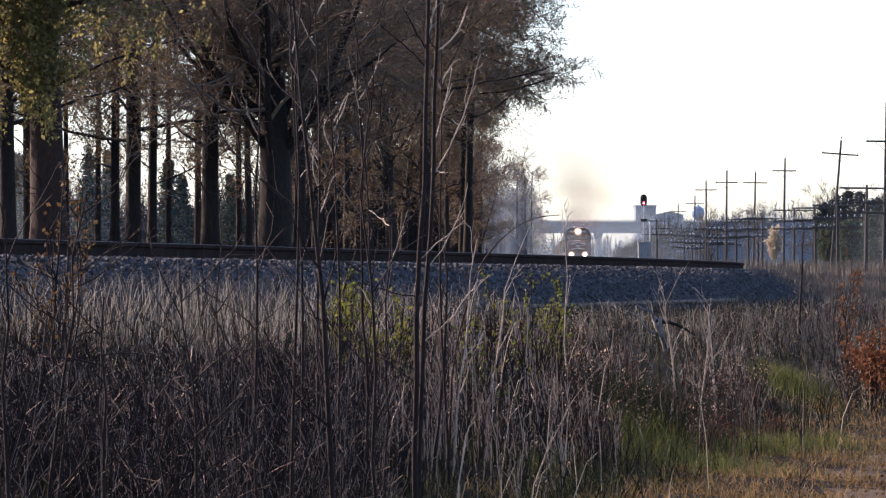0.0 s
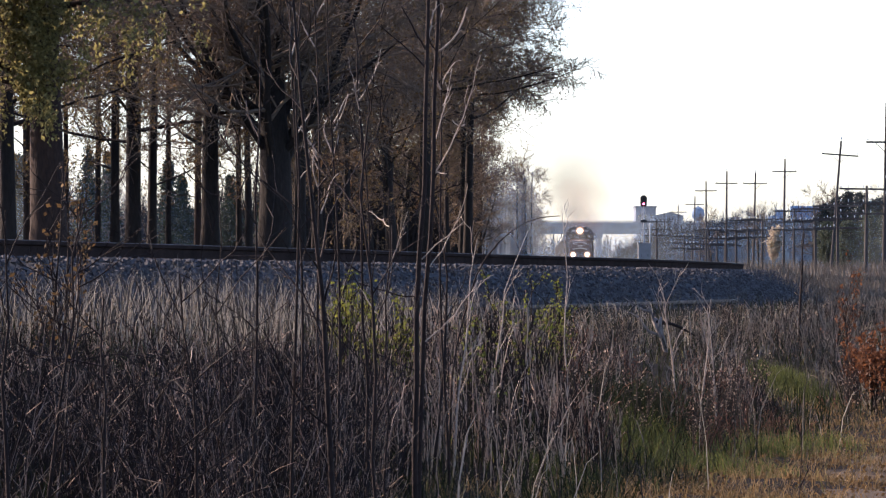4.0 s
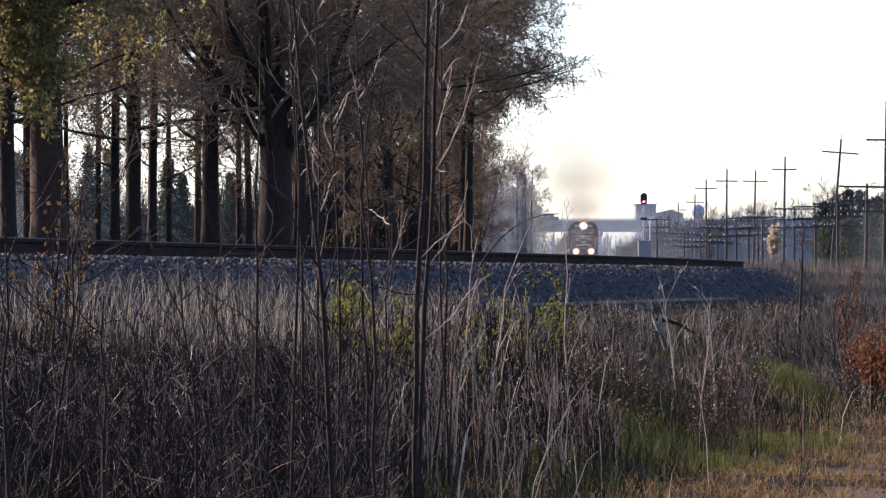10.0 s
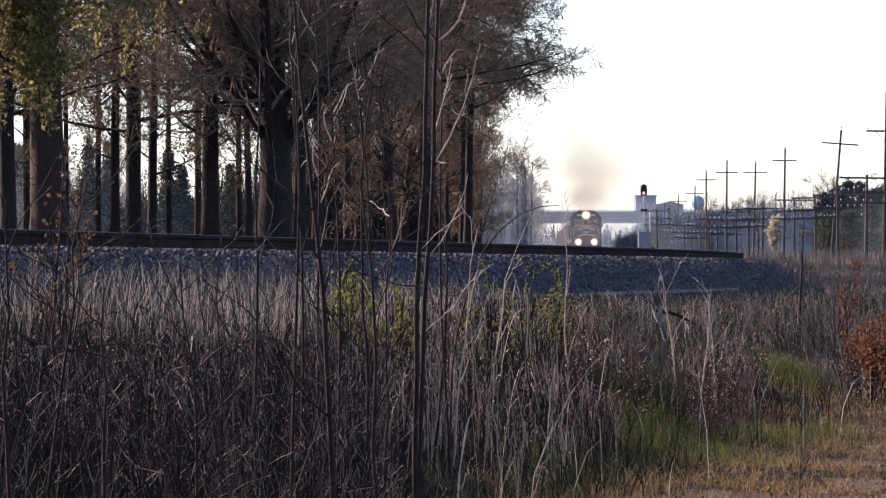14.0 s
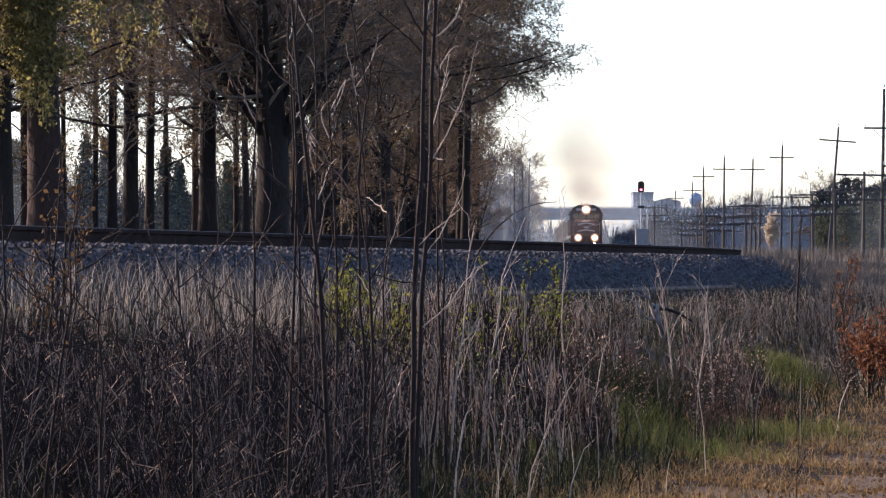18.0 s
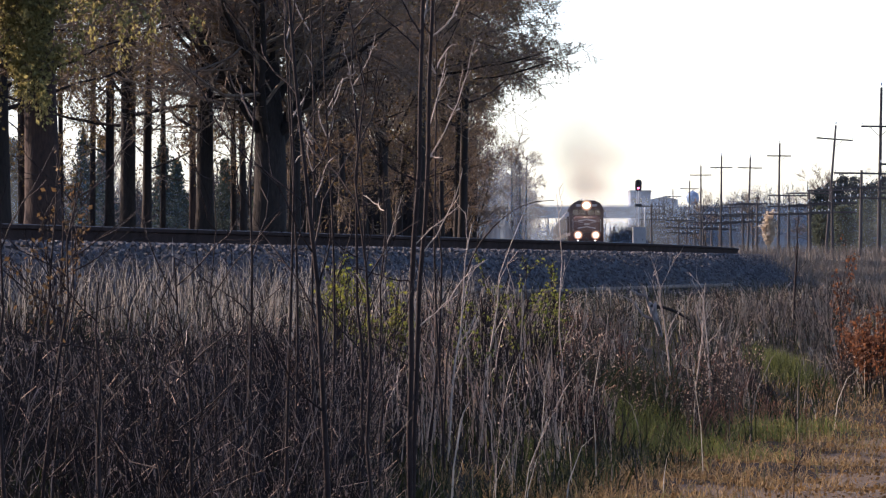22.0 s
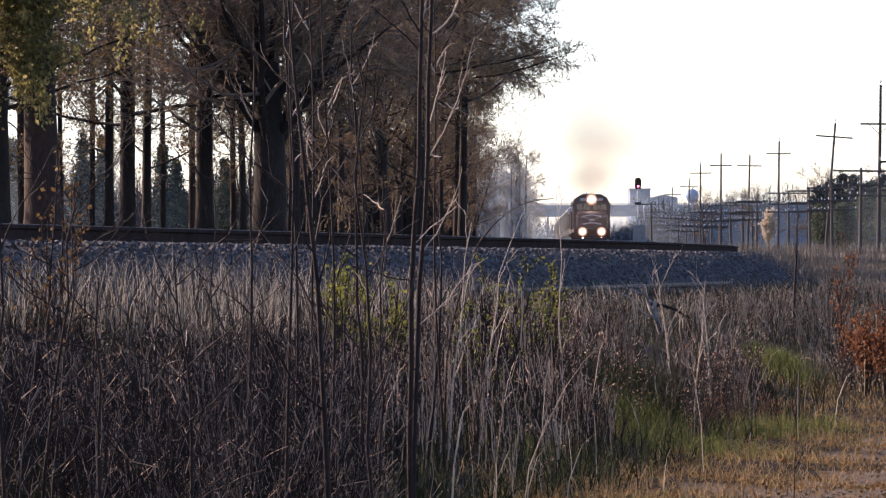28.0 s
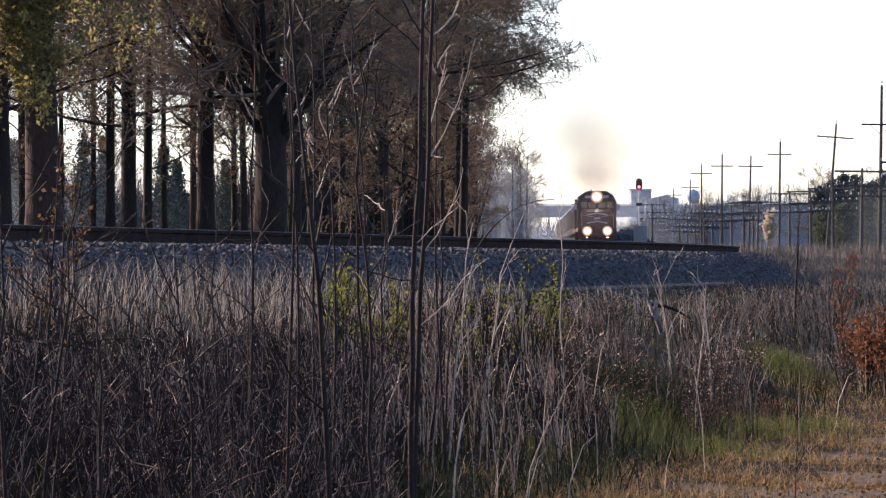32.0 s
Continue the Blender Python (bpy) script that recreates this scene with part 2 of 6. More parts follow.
M_HOLLY = material("broadleaf_evergreen", (0.035, 0.048, 0.05), (0.015, 0.02, 0.021), 0.8, 3.0, 30, 0.1, island=0.6, spec=0.15, translucent=0.15)
M_DULL_GREEN = material("dull_green_leaf", (0.105, 0.12, 0.075), (0.04, 0.05, 0.032), 0.8, 3.0, 30, 0.1, island=0.6, spec=0.15, translucent=0.25)
M_LEAF_BUD = material("olive_brown_bud", (0.21, 0.145, 0.052), (0.06, 0.044, 0.019), 0.8, 3.0, 30, 0.1, island=0.8, translucent=0.3)
M_STEPLIGHT = glowing("lit_step_light", (1.0, 0.76, 0.48), 30.0)
M_RED_LAMP = glowing("red_signal_lens", (1.0, 0.05, 0.10), 9.0)
M_DARK_LENS = material("dark_signal_lens", (0.03, 0.015, 0.015), None, 0.15, 3, 30, 0.0)


# ---- mesh helpers ----
def mesh_np(name, verts, faces, smooth=False):
    """A mesh from arrays: verts (N, 3) and faces (M, k), all with k corners."""
    verts, faces = np.asarray(verts, np.float32), np.asarray(faces, np.int32)
    me = bpy.data.meshes.new(name)
    k = faces.shape[1]
    me.vertices.add(len(verts))
    me.vertices.foreach_set("co", verts.ravel())
    me.loops.add(faces.size)
    me.loops.foreach_set("vertex_index", faces.ravel())
    me.polygons.add(len(faces))
    me.polygons.foreach_set("loop_start", np.arange(0, faces.size, k, dtype=np.int32))
    me.polygons.foreach_set("use_smooth", np.full(len(faces), smooth))
    me.update(calc_edges=True)
    return me


def part_np(name, vf, mat, parent=None, label="", smooth=False):
    me = mesh_np(name, *vf, smooth=smooth)
    me.materials.append(mat)
    ob = new(name, me)
    ob.parent = parent
    if label:
        ob["label"] = label
    return ob


def part(name, bm, mat, parent=None, label="", smooth=False):
    me = bpy.data.meshes.new(name)
    bm.to_mesh(me)
    bm.free()
    me.materials.append(mat)
    if smooth:
        me.polygons.foreach_set("use_smooth", [True] * len(me.polygons))
    ob = new(name, me)
    ob.parent = parent
    if label:
        ob["label"] = label
    return ob


def share(name, me, m, parent):
    """A piece on mesh data that it shares with its like."""
    ob = new(name, me)
    ob.parent = parent
    ob.matrix_basis = m
    return ob


def box(bm, x0, x1, y0, y1, z0, z1, bevel=0.0):
    r = bmesh.ops.create_cube(bm, size=1, matrix=Matrix.LocRotScale(((x0 + x1) / 2, (y0 + y1) / 2, (z0 + z1) / 2), None, (x1 - x0, y1 - y0, z1 - z0)))
    if bevel:
        edges = list({e for v in r["verts"] for e in v.link_edges})
        bmesh.ops.bevel(bm, geom=edges, offset=bevel, segments=2, affect="EDGES", profile=0.5)
    return bm


def rod(bm, a, b, r0, r1=None, n=8):
    a, b = Vector(a), Vector(b)
    d = b - a
    m = Matrix.Translation((a + b) / 2) @ d.to_track_quat("Z", "Y").to_matrix().to_4x4()
    bmesh.ops.create_cone(bm, cap_ends=True, segments=n, radius1=r0, radius2=r0 if r1 is None else r1, depth=d.length, matrix=m)
    return bm


def prism(bm, profile, y0, y1):
    """A closed outline in x, z drawn out along y."""
    a = [bm.verts.new((x, y0, z)) for x, z in profile]
    b = [bm.verts.new((x, y1, z)) for x, z in profile]
    bm.faces.new(a)
    bm.faces.new(b[::-1])
    for i in range(len(a)):
        j = (i + 1) % len(a)
        bm.faces.new((a[j], a[i], b[i], b[j]))
    bmesh.ops.recalc_face_normals(bm, faces=bm.faces)
    return bm


def prism_x(bm, profile, x0, x1):
    """A closed outline in y, z drawn out along x."""
    a = [bm.verts.new((x0, y, z)) for y, z in profile]
    b = [bm.verts.new((x1, y, z)) for y, z in profile]
    bm.faces.new(a)
    bm.faces.new(b[::-1])
    for i in range(len(a)):
        j = (i + 1) % len(a)
        bm.faces.new((a[j], a[i], b[i], b[j]))
    bmesh.ops.recalc_face_normals(bm, faces=bm.faces)
    return bm


def B():
    return bmesh.new()


def empty(name, x=0, y=0, z=0, rz=0):
    ob = new(name)
    ob.matrix_basis = pose(x, y, z, 0, 0, rz)
    return ob


def unit(v):
    return v / np.maximum(np.linalg.norm(v, axis=-1, keepdims=True), 1e-9)


def tubes(P, R, sides):
    """Tapered tubes: P (N, K, 3) points, R (N, K) radii."""
    P, R = np.asarray(P, float), np.asarray(R, float)
    n, k, _ = P.shape
    T = np.empty_like(P)
    T[:, 1:-1] = P[:, 2:] - P[:, :-2]
    T[:, 0], T[:, -1] = P[:, 1] - P[:, 0], P[:, -1] - P[:, -2]
    T = unit(T)
    ref = np.where(np.abs(T[..., 2:3]) < 0.8, np.array([0.0, 0, 1]), np.array([1.0, 0, 0]))
    ref = np.broadcast_to(ref[:, :1], T.shape)
    U = unit(np.cross(T, ref))
    V = np.cross(T, U)
    a = np.arange(sides) * 2 * np.pi / sides
    ring = P[:, :, None] + R[:, :, None, None] * (np.cos(a)[:, None] * U[:, :, None] + np.sin(a)[:, None] * V[:, :, None])
    idx = np.arange(n * k * sides).reshape(n, k, sides)
    nxt = np.roll(idx, -1, axis=2)
    F = np.stack([idx[:, :-1], nxt[:, :-1], nxt[:, 1:], idx[:, 1:]], -1).reshape(-1, 4)
    return ring.reshape(-1, 3), F


def joined(*vfs):
    vs, fs, o = [], [], 0
    for v, f in vfs:
        vs.append(v)
        fs.append(f + o)
        o += len(v)
    return np.concatenate(vs), np.concatenate(fs)


def blades(base, height, width, lean, rng, segs=2, droop=0.25):
    """Bent, tapering ribbons that rise from their bases; lean (N, 2) is how far the tip stands off."""
    n = len(base)
    t = np.linspace(0, 1, segs + 1)
    P = np.repeat(base[:, None], segs + 1, 1).astype(float)
    P[:, :, :2] += lean[:, None] * (t ** 1.8)[None, :, None]
    P[:, :, 2] += height[:, None] * (t - droop * t ** 3)[None]
    a = rng.uniform(0, np.pi, n)
    side = np.stack([np.cos(a), np.sin(a), np.zeros(n)], 1)
    w = width[:, None] * (1.02 - t[None] ** 1.5)
    L, Rr = P - side[:, None] * w[..., None] / 2, P + side[:, None] * w[..., None] / 2
    V = np.stack([L, Rr], 2)
    idx = np.arange(n * (segs + 1) * 2).reshape(n, segs + 1, 2)
    F = np.stack([idx[:, :-1, 0], idx[:, :-1, 1], idx[:, 1:, 1], idx[:, 1:, 0]], -1).reshape(-1, 4)
    return V.reshape(-1, 3), F


def leaves(at, size, rng, hang=0.0):
    """Small folded leaves at the given points."""
    n = len(at)
    d = rng.normal(size=(n, 3))
    d[:, 2] -= hang
    d = unit(d)
    s = unit(np.cross(d, rng.normal(size=(n, 3))))
    up = np.cross(d, s)
    size = size[:, None]
    tip, mid = at + d * size, at + d * size * 0.5
    l, r = mid + s * size * 0.32 + up * size * 0.1, mid - s * size * 0.32 + up * size * 0.1
    V = np.stack([at, r, tip, l], 1).reshape(-1, 3)
    return V, np.arange(4 * n).reshape(n, 4)


def sprout(P, R, per, t0, t1, length, ang, up, wob, K, rng, rfac=0.6, taper=0.25, sag=0.0, rmin=0.003):
    """Side shoots from the tubes P, R. Returns their points and radii."""
    n, k, _ = P.shape
    own = np.repeat(np.arange(n), per)
    m = len(own)
    t = np.clip(t0 + (t1 - t0) * (np.tile(np.arange(per), n) + rng.uniform(0, 1, m)) / per, 0, 0.999)
    f = t * (k - 1)
    i = f.astype(int)
    w = (f - i)[:, None]
    p = P[own, i] * (1 - w) + P[own, i + 1] * w
    r = R[own, i] * (1 - w[:, 0]) + R[own, i + 1] * w[:, 0]
    T = unit(P[own, i + 1] - P[own, i])
    q = unit(np.cross(T, rng.normal(size=(m, 3))))
    a = np.radians(rng.normal(ang, ang * 0.22, m))[:, None]
    d = unit(T * np.cos(a) + q * np.sin(a) + np.array([0, 0, up]))
    L = length * rng.uniform(0.55, 1.25, m) * (1.15 - 0.65 * t)
    out = np.empty((m, K, 3))
    out[:, 0] = p
    for j in range(1, K):
        d = unit(d + rng.normal(size=(m, 3)) * wob + np.array([0, 0, up * 0.25 - sag]))
        out[:, j] = out[:, j - 1] + d * (L / (K - 1))[:, None]
    r0 = np.maximum(r * rfac * rng.uniform(0.7, 1.1, m), rmin)
    rad = r0[:, None] * np.linspace(1, taper, K)[None]
    return out, np.maximum(rad, rmin * 0.6)


# ---- the lie of the land ----
LINE_Y = np.arange(-60.0, 1400.0, 0.5)
LINE_M = np.interp(LINE_Y, [-60, 67.56, 110.65, 253.0, 555, 1400], [0.21655, 0.21655, 0.04449, 0.02011, 0.0207, 0.0207])
LINE_X = np.concatenate([[0.0], np.cumsum((LINE_M[1:] + LINE_M[:-1]) / 2 * 0.5)])
LINE_X += -6.7325 - np.interp(30.0, LINE_Y, LINE_X)


def line_x(y):
    return np.interp(y, LINE_Y, LINE_X)


def line_m(y):
    return np.interp(y, LINE_Y, LINE_M)


def rail_z(y):
    return np.interp(y, [-60, 84, 100, 130, 200, 300, 379, 565, 1065, 1400], [1.99, 1.975, 1.99, 2.06, 2.42, 2.9, 3.2, 3.6, 4.1, 4.2])


def off_line(x, y):
    """Distance from the middle of the track; positive on the camera's side."""
    return (np.asarray(x) - line_x(y)) * np.cos(np.arctan(line_m(y)))


def terrain(x, y):
    x, y = np.asarray(x, float), np.asarray(y, float)
    base = np.interp(y, [-100, 42, 60, 80, 120, 250, 420, 600, 5000], [0, 0, 0.45, 0.95, 1.45, 2.1, 2.8, 3.2, 3.6])
    d = np.abs(off_line(x, y))
    rz = rail_z(y)
    top = rz - 0.205
    bank = top - np.clip((d - 1.75) / 1.6, 0, 0.56) - np.clip(d - 2.65, 0, 40) * 0.25
    rough = 0.05 * np.sin(x * 1.7 + y * 0.6) * np.sin(y * 1.1 - x * 0.4) + 0.03 * np.sin(x * 4.1) * np.sin(y * 3.3 + x)
    return np.maximum(base + rough * np.clip(d - 2.6, 0, 1), bank + rough * 0.6 * np.clip(d - 2.6, 0, 1))


def ground_sheet():
    gx = np.unique(np.concatenate([np.arange(-16, 20, 0.3), np.geomspace(20, 2600, 45), -np.geomspace(16, 2600, 45)]))
    gy = np.unique(np.concatenate([-np.geomspace(2, 600, 14), np.arange(-2, 24, 2.0), np.arange(24, 130, 0.6), np.geomspace(130, 4600, 70)]))
    X, Y = np.meshgrid(gx, gy)
    V = np.stack([X, Y, terrain(X, Y)], -1).reshape(-1, 3)
    idx = np.arange(X.size).reshape(X.shape)
    F = np.stack([idx[:-1, :-1], idx[:-1, 1:], idx[1:, 1:], idx[1:, :-1]], -1).reshape(-1, 4)
    ob = part_np("ground", (V, F), M_SOIL, smooth=True)
    ob.data.materials.append(M_BALLAST)
    ob.data.materials.append(M_PATH)
    c = V[F].mean(1)
    d = off_line(c[:, 0], c[:, 1])
    wavy = 0.35 * np.sin(c[:, 1] * 0.8) + 0.25 * np.sin(c[:, 1] * 2.3)
    mi = np.where(np.abs(d) < 2.7, 1, np.where((d > 8.9 + wavy) & (d < 14), 2, 0))
    ob.data.polygons.foreach_set("material_index", mi.astype(np.int32))
    return tagged(ob, "brown leaf-littered ground with a dry path beside the railway bank", "ground", kind="structure")


ground_sheet()


def rail_sweep(side, ys, profile):
    """The rail's outline drawn along the line at the given side of it."""
    m = line_m(ys)
    th = np.arctan(m)
    cx, cy = line_x(ys), ys
    nx, ny = np.cos(th), -np.sin(th)
    prof = np.array(profile)
    V = np.empty((len(ys), len(prof), 3))
    o = side * 0.7545 + prof[None, :, 0]
    V[..., 0] = cx[:, None] + nx[:, None] * o
    V[..., 1] = cy[:, None] + ny[:, None] * o
    V[..., 2] = rail_z(ys)[:, None] + prof[None, :, 1]
    k = len(prof)
    idx = np.arange(len(ys) * k).reshape(len(ys), k)
    nxt = np.roll(idx, -1, 1)
    F = np.stack([idx[:-1], nxt[:-1], nxt[1:], idx[1:]], -1).reshape(-1, 4)
    return V.reshape(-1, 3), F


def railway():
    track = empty("railway_track")
    tagged(track, "rusty single railway track curving on a stone bank", "railway track", kind="structure")
    ys = np.concatenate([np.arange(-40, 150, 1.0), np.arange(150, 1390, 6.0)])
    web = [(-0.075, -0.186), (0.075, -0.186), (0.075, -0.176), (0.02, -0.158), (0.009, -0.145), (0.009, -0.055), (0.036, -0.042), (0.036, -0.008),
           (-0.036, -0.008), (-0.036, -0.042), (-0.009, -0.055), (-0.009, -0.145), (-0.02, -0.158), (-0.075, -0.176)]
    crown = [(-0.0362, -0.0085), (0.0362, -0.0085), (0.034, -0.004), (0.024, 0.0), (-0.024, 0.0), (-0.034, -0.004)]
    for side in (1, -1):
        rail = part_np("rail", rail_sweep(side, ys, web), M_RAIL, track, "rusty steel rail")
        part_np("running_surface", rail_sweep(side, ys, crown), M_RAILHEAD, rail, "polished rail head")
    tie = B()
    box(tie, -1.3, 1.3, -0.115, 0.115, -0.18, 0, 0.012)
    me = bpy.data.meshes.new("tie")
    tie.to_mesh(me)
    tie.free()
    me.materials.append(M_TIE)
    plate = B()
    box(plate, -0.17, 0.17, -0.09, 0.09, 0.0, 0.022, 0.004)
    for px in (-0.11, 0.11):
        for py in (-0.05, 0.05):
            box(plate, px - 0.016, px + 0.016, py - 0.016, py + 0.016, 0.02, 0.055)
    pm = bpy.data.meshes.new("tie_plate")
    plate.to_mesh(pm)
    plate.free()
    pm.materials.append(M_RAIL)
    rng = np.random.default_rng(4)
    for y in np.arange(32, 142, 0.52):
        a = math.degrees(math.atan(line_m(y)))
        t = share("tie", me, pose(float(line_x(y)), float(y), float(rail_z(y)) - 0.208, 0, 0, -a + rng.normal(0, 0.6)), track)
        for s in (0.7545, -0.7545):
            share("tie_plate", pm, pose(s, 0, 0), t)


railway()


def angular_stones(at, size, rng):
    """Crushed stones: skewed, turned blocks at the given points."""
    n = len(at)
    cube = np.array([(x, y, z) for x in (-1, 1) for y in (-1, 1) for z in (-1, 1)], float)
    V = cube[None] * rng.uniform(0.55, 1.0, (n, 8, 3)) * size[:, None, None] * rng.uniform(0.6, 1.0, (n, 1, 3))
    q = unit(rng.normal(size=(n, 4)))
    w, x, y, z = q.T
    Rm = np.stack([1 - 2 * (y * y + z * z), 2 * (x * y - z * w), 2 * (x * z + y * w), 2 * (x * y + z * w), 1 - 2 * (x * x + z * z), 2 * (y * z - x * w),
                   2 * (x * z - y * w), 2 * (y * z + x * w), 1 - 2 * (x * x + y * y)], -1).reshape(n, 3, 3)
    V = np.einsum("nij,nkj->nki", Rm, V) + at[:, None]
    q6 = np.array([(0, 1, 3, 2), (4, 6, 7, 5), (0, 4, 5, 1), (2, 3, 7, 6), (0, 2, 6, 4), (1, 5, 7, 3)])
    return V.reshape(-1, 3), (np.arange(n)[:, None, None] * 8 + q6[None]).reshape(-1, 4)


def ballast():
    rng = np.random.default_rng(11)
    n = 30000
    y = np.concatenate([np.exp(rng.uniform(np.log(33), np.log(135), n))])
    d = rng.uniform(0.7, 3.0, n)
    keep = rng.uniform(size=n) < np.clip((3.05 - d) / 0.5, 0, 1)
    y, d = y[keep], d[keep]
    th = np.arctan(line_m(y))
    x, yy = line_x(y) + np.cos(th) * d, y - np.sin(th) * d
    near_tie = (d < 1.35) & (rng.uniform(size=len(d)) < 0.5)
    x, yy, d = x[~near_tie], yy[~near_tie], d[~near_tie]
    s = rng.uniform(0.014, 0.034, len(x))
    P = np.stack([x, yy, terrain(x, yy) + s * 0.35], 1)
    ob = part_np("ballast_stones", angular_stones(P, s, rng), M_STONE)
    tagged(ob, "grey crushed stones piled on the railway bank", "ballast", kind="stuff")


ballast()


# ---- trees ----
def tree(name, x, y, h, r, seed, label, style="wood", leaf=None, n_leaf=0, fine=1.0, lean=(0.0, 0.0), bark=None, low=0.24):
    """A tapered trunk, limbs, and a crown of branches and twigs, with leaves on some. style: oak, level, wood, snag."""
    rng = np.random.default_rng(seed)
    z = float(terrain(x, y))
    top = empty(name, x, y, z - 0.1)
    tagged(top, label, "tree")
    bark = bark or M_BARK
    K = 9
    t = np.linspace(0, 1, K)
    th = h * 0.36 if style == "oak" else h
    trunk = np.zeros((1, K, 3))
    trunk[0, :, 2] = t * th
    trunk[0, :, 0] = lean[0] * t ** 1.3 * th + np.cumsum(rng.normal(0, (0.012 if style == "oak" else 0.005) * th, K)) * t
    trunk[0, :, 1] = lean[1] * t ** 1.3 * th + np.cumsum(rng.normal(0, (0.012 if style == "oak" else 0.005) * th, K)) * t
    R = r * (1 - t * (0.3 if style == "oak" else 0.78)) * np.where(t < 0.03, 1.35, 1.0)
    part_np("trunk", tubes(trunk, R[None], 12), bark, top, smooth=True)
    if style == "oak":
        LP, LR = sprout(trunk, R[None], 15, 0.5, 1.0, h * 0.70, 46, 0.20, 0.11, 10, rng, 0.36, 0.14)
        BP, BR = sprout(LP, LR, 12, 0.10, 0.99, h * 0.25, 55, 0.02, 0.2, 7, rng, 0.5, 0.25, rmin=0.012)
        TP, TR = sprout(BP, BR, int(9 * fine), 0.08, 0.99, h * 0.085, 45, 0.04, 0.25, 3, rng, 0.5, 0.5, rmin=0.007)
        SP, SR = sprout(TP, TR, int(6 * fine), 0.1, 0.99, h * 0.036, 42, 0.04, 0.25, 2, rng, 0.6, 0.6, rmin=0.0045)
    elif style == "level":
        LP, LR = sprout(trunk, R[None], 54, 0.40, 0.98, h * 0.43, 82, 0.02, 0.09, 9, rng, 0.4, 0.14, sag=0.010)
        alive = LP[:, -1, 2] > 0.47 * h
        LP, LR = LP[alive], LR[alive]
        BP, BR = sprout(LP, LR, 15, 0.12, 0.99, h * 0.105, 44, -0.03, 0.16, 6, rng, 0.5, 0.3, sag=0.03, rmin=0.010)
        TP, TR = sprout(BP, BR, 8, 0.08, 0.99, h * 0.045, 40, -0.04, 0.2, 3, rng, 0.5, 0.5, sag=0.04, rmin=0.008)
        SP, SR = sprout(TP, TR, 3, 0.1, 0.99, h * 0.022, 40, -0.05, 0.2, 2, rng, 0.6, 0.6, rmin=0.007)
    elif style == "wood":
        LP, LR = sprout(trunk, R[None], 28, low, 0.97, h * 0.27, 74, 0.08, 0.14, 6, rng, 0.34, 0.25)
        BP, BR = sprout(LP, LR, 8, 0.15, 0.98, h * 0.13, 48, 0.04, 0.2, 5, rng, 0.5, 0.3, rmin=0.010)
        TP, TR = sprout(BP, BR, int(7 * fine), 0.1, 0.99, h * 0.06, 45, 0.03, 0.25, 3, rng, 0.5, 0.5, rmin=0.007)
        SP, SR = sprout(TP, TR, int(6 * fine), 0.1, 0.99, h * 0.03, 42, 0.03, 0.25, 2, rng, 0.6, 0.6, rmin=0.0045)
    else:
        LP, LR = sprout(trunk, R[None], 22, 0.16, 0.97, h * 0.2, 78, 0.0, 0.16, 5, rng, 0.25, 0.3)
        BP, BR = sprout(LP, LR, 6, 0.2, 0.98, h * 0.08, 50, 0.0, 0.2, 4, rng, 0.5, 0.4, rmin=0.009)
        TP, TR = sprout(BP, BR, int(6 * fine), 0.1, 0.99, h * 0.04, 45, 0.0, 0.25, 3, rng, 0.5, 0.5, rmin=0.006)
        SP, SR = sprout(TP, TR, int(4 * fine), 0.1, 0.99, h * 0.02, 42, 0.0, 0.25, 2, rng, 0.6, 0.6, rmin=0.0045)
    keep = (SP[:, 0, 2] < max(9.0, 2.6 + 0.064 * y)) | (rng.uniform(size=len(SP)) < 0.12)
    SP, SR = SP[keep], SR[keep]
    for i in range(len(LP)):
        part_np("limb", tubes(LP[i:i + 1], LR[i:i + 1], 6), bark, top, smooth=True)
    crown = part_np("crown", joined(tubes(BP, BR, 4), tubes(TP, TR, 3), tubes(SP, SR, 3)), M_TWIG, top)
    if n_leaf:
        tips = SP.reshape(-1, 3)
        tips = tips[tips[:, 2] < max(9.5, 2.6 + 0.064 * y)]
        at = tips[rng.integers(0, len(tips), n_leaf)] + rng.normal(0, 0.03, (n_leaf, 3))
        part_np("foliage", leaves(at, rng.uniform(0.05, 0.10, n_leaf) * (1.5 if leaf is M_LEAF_OLIVE else 1.0), rng, 0.5), leaf, crown, "thin young leaves" if leaf is M_LEAF_OLIVE else "olive-brown buds" if leaf is M_LEAF_BUD else "withered brown leaves")
    return top


def px_x(p, y):
    """x of a place that lies y metres ahead at the given share of the picture's width."""
    return (p - 0.5) * 2 * FOC * y


def hanging_leaves(top, x, y, half, z0, z1, n_cluster, n_leaf, seed, label):
    """Leaf clusters that hang in strings over a trunk and its low limbs, ragged along their lower edge."""
    rng = np.random.default_rng(seed)
    fx = rng.normal(0, 0.5, n_cluster) * half
    low = z0 + 0.35 * np.sin(fx * 5.1 + seed) + 0.25 * np.sin(fx * 11) + 0.6 * np.abs(fx) / half
    cz = low + (z1 - low) * rng.uniform(0, 1, n_cluster) ** 0.8
    c = np.stack([fx, rng.normal(-0.35, 0.3, n_cluster), cz], 1)
    own = rng.integers(0, n_cluster, n_leaf)
    at = c[own] + rng.normal(0, 1, (n_leaf, 3)) * np.array([0.075, 0.08, 0.19])
    at += np.array([x - top.location.x, y - top.location.y, -top.location.z])
    part_np("hanging_foliage", leaves(at, rng.uniform(0.07, 0.135, n_leaf), rng, 1.0), M_LEAF_OLIVE, top, label)


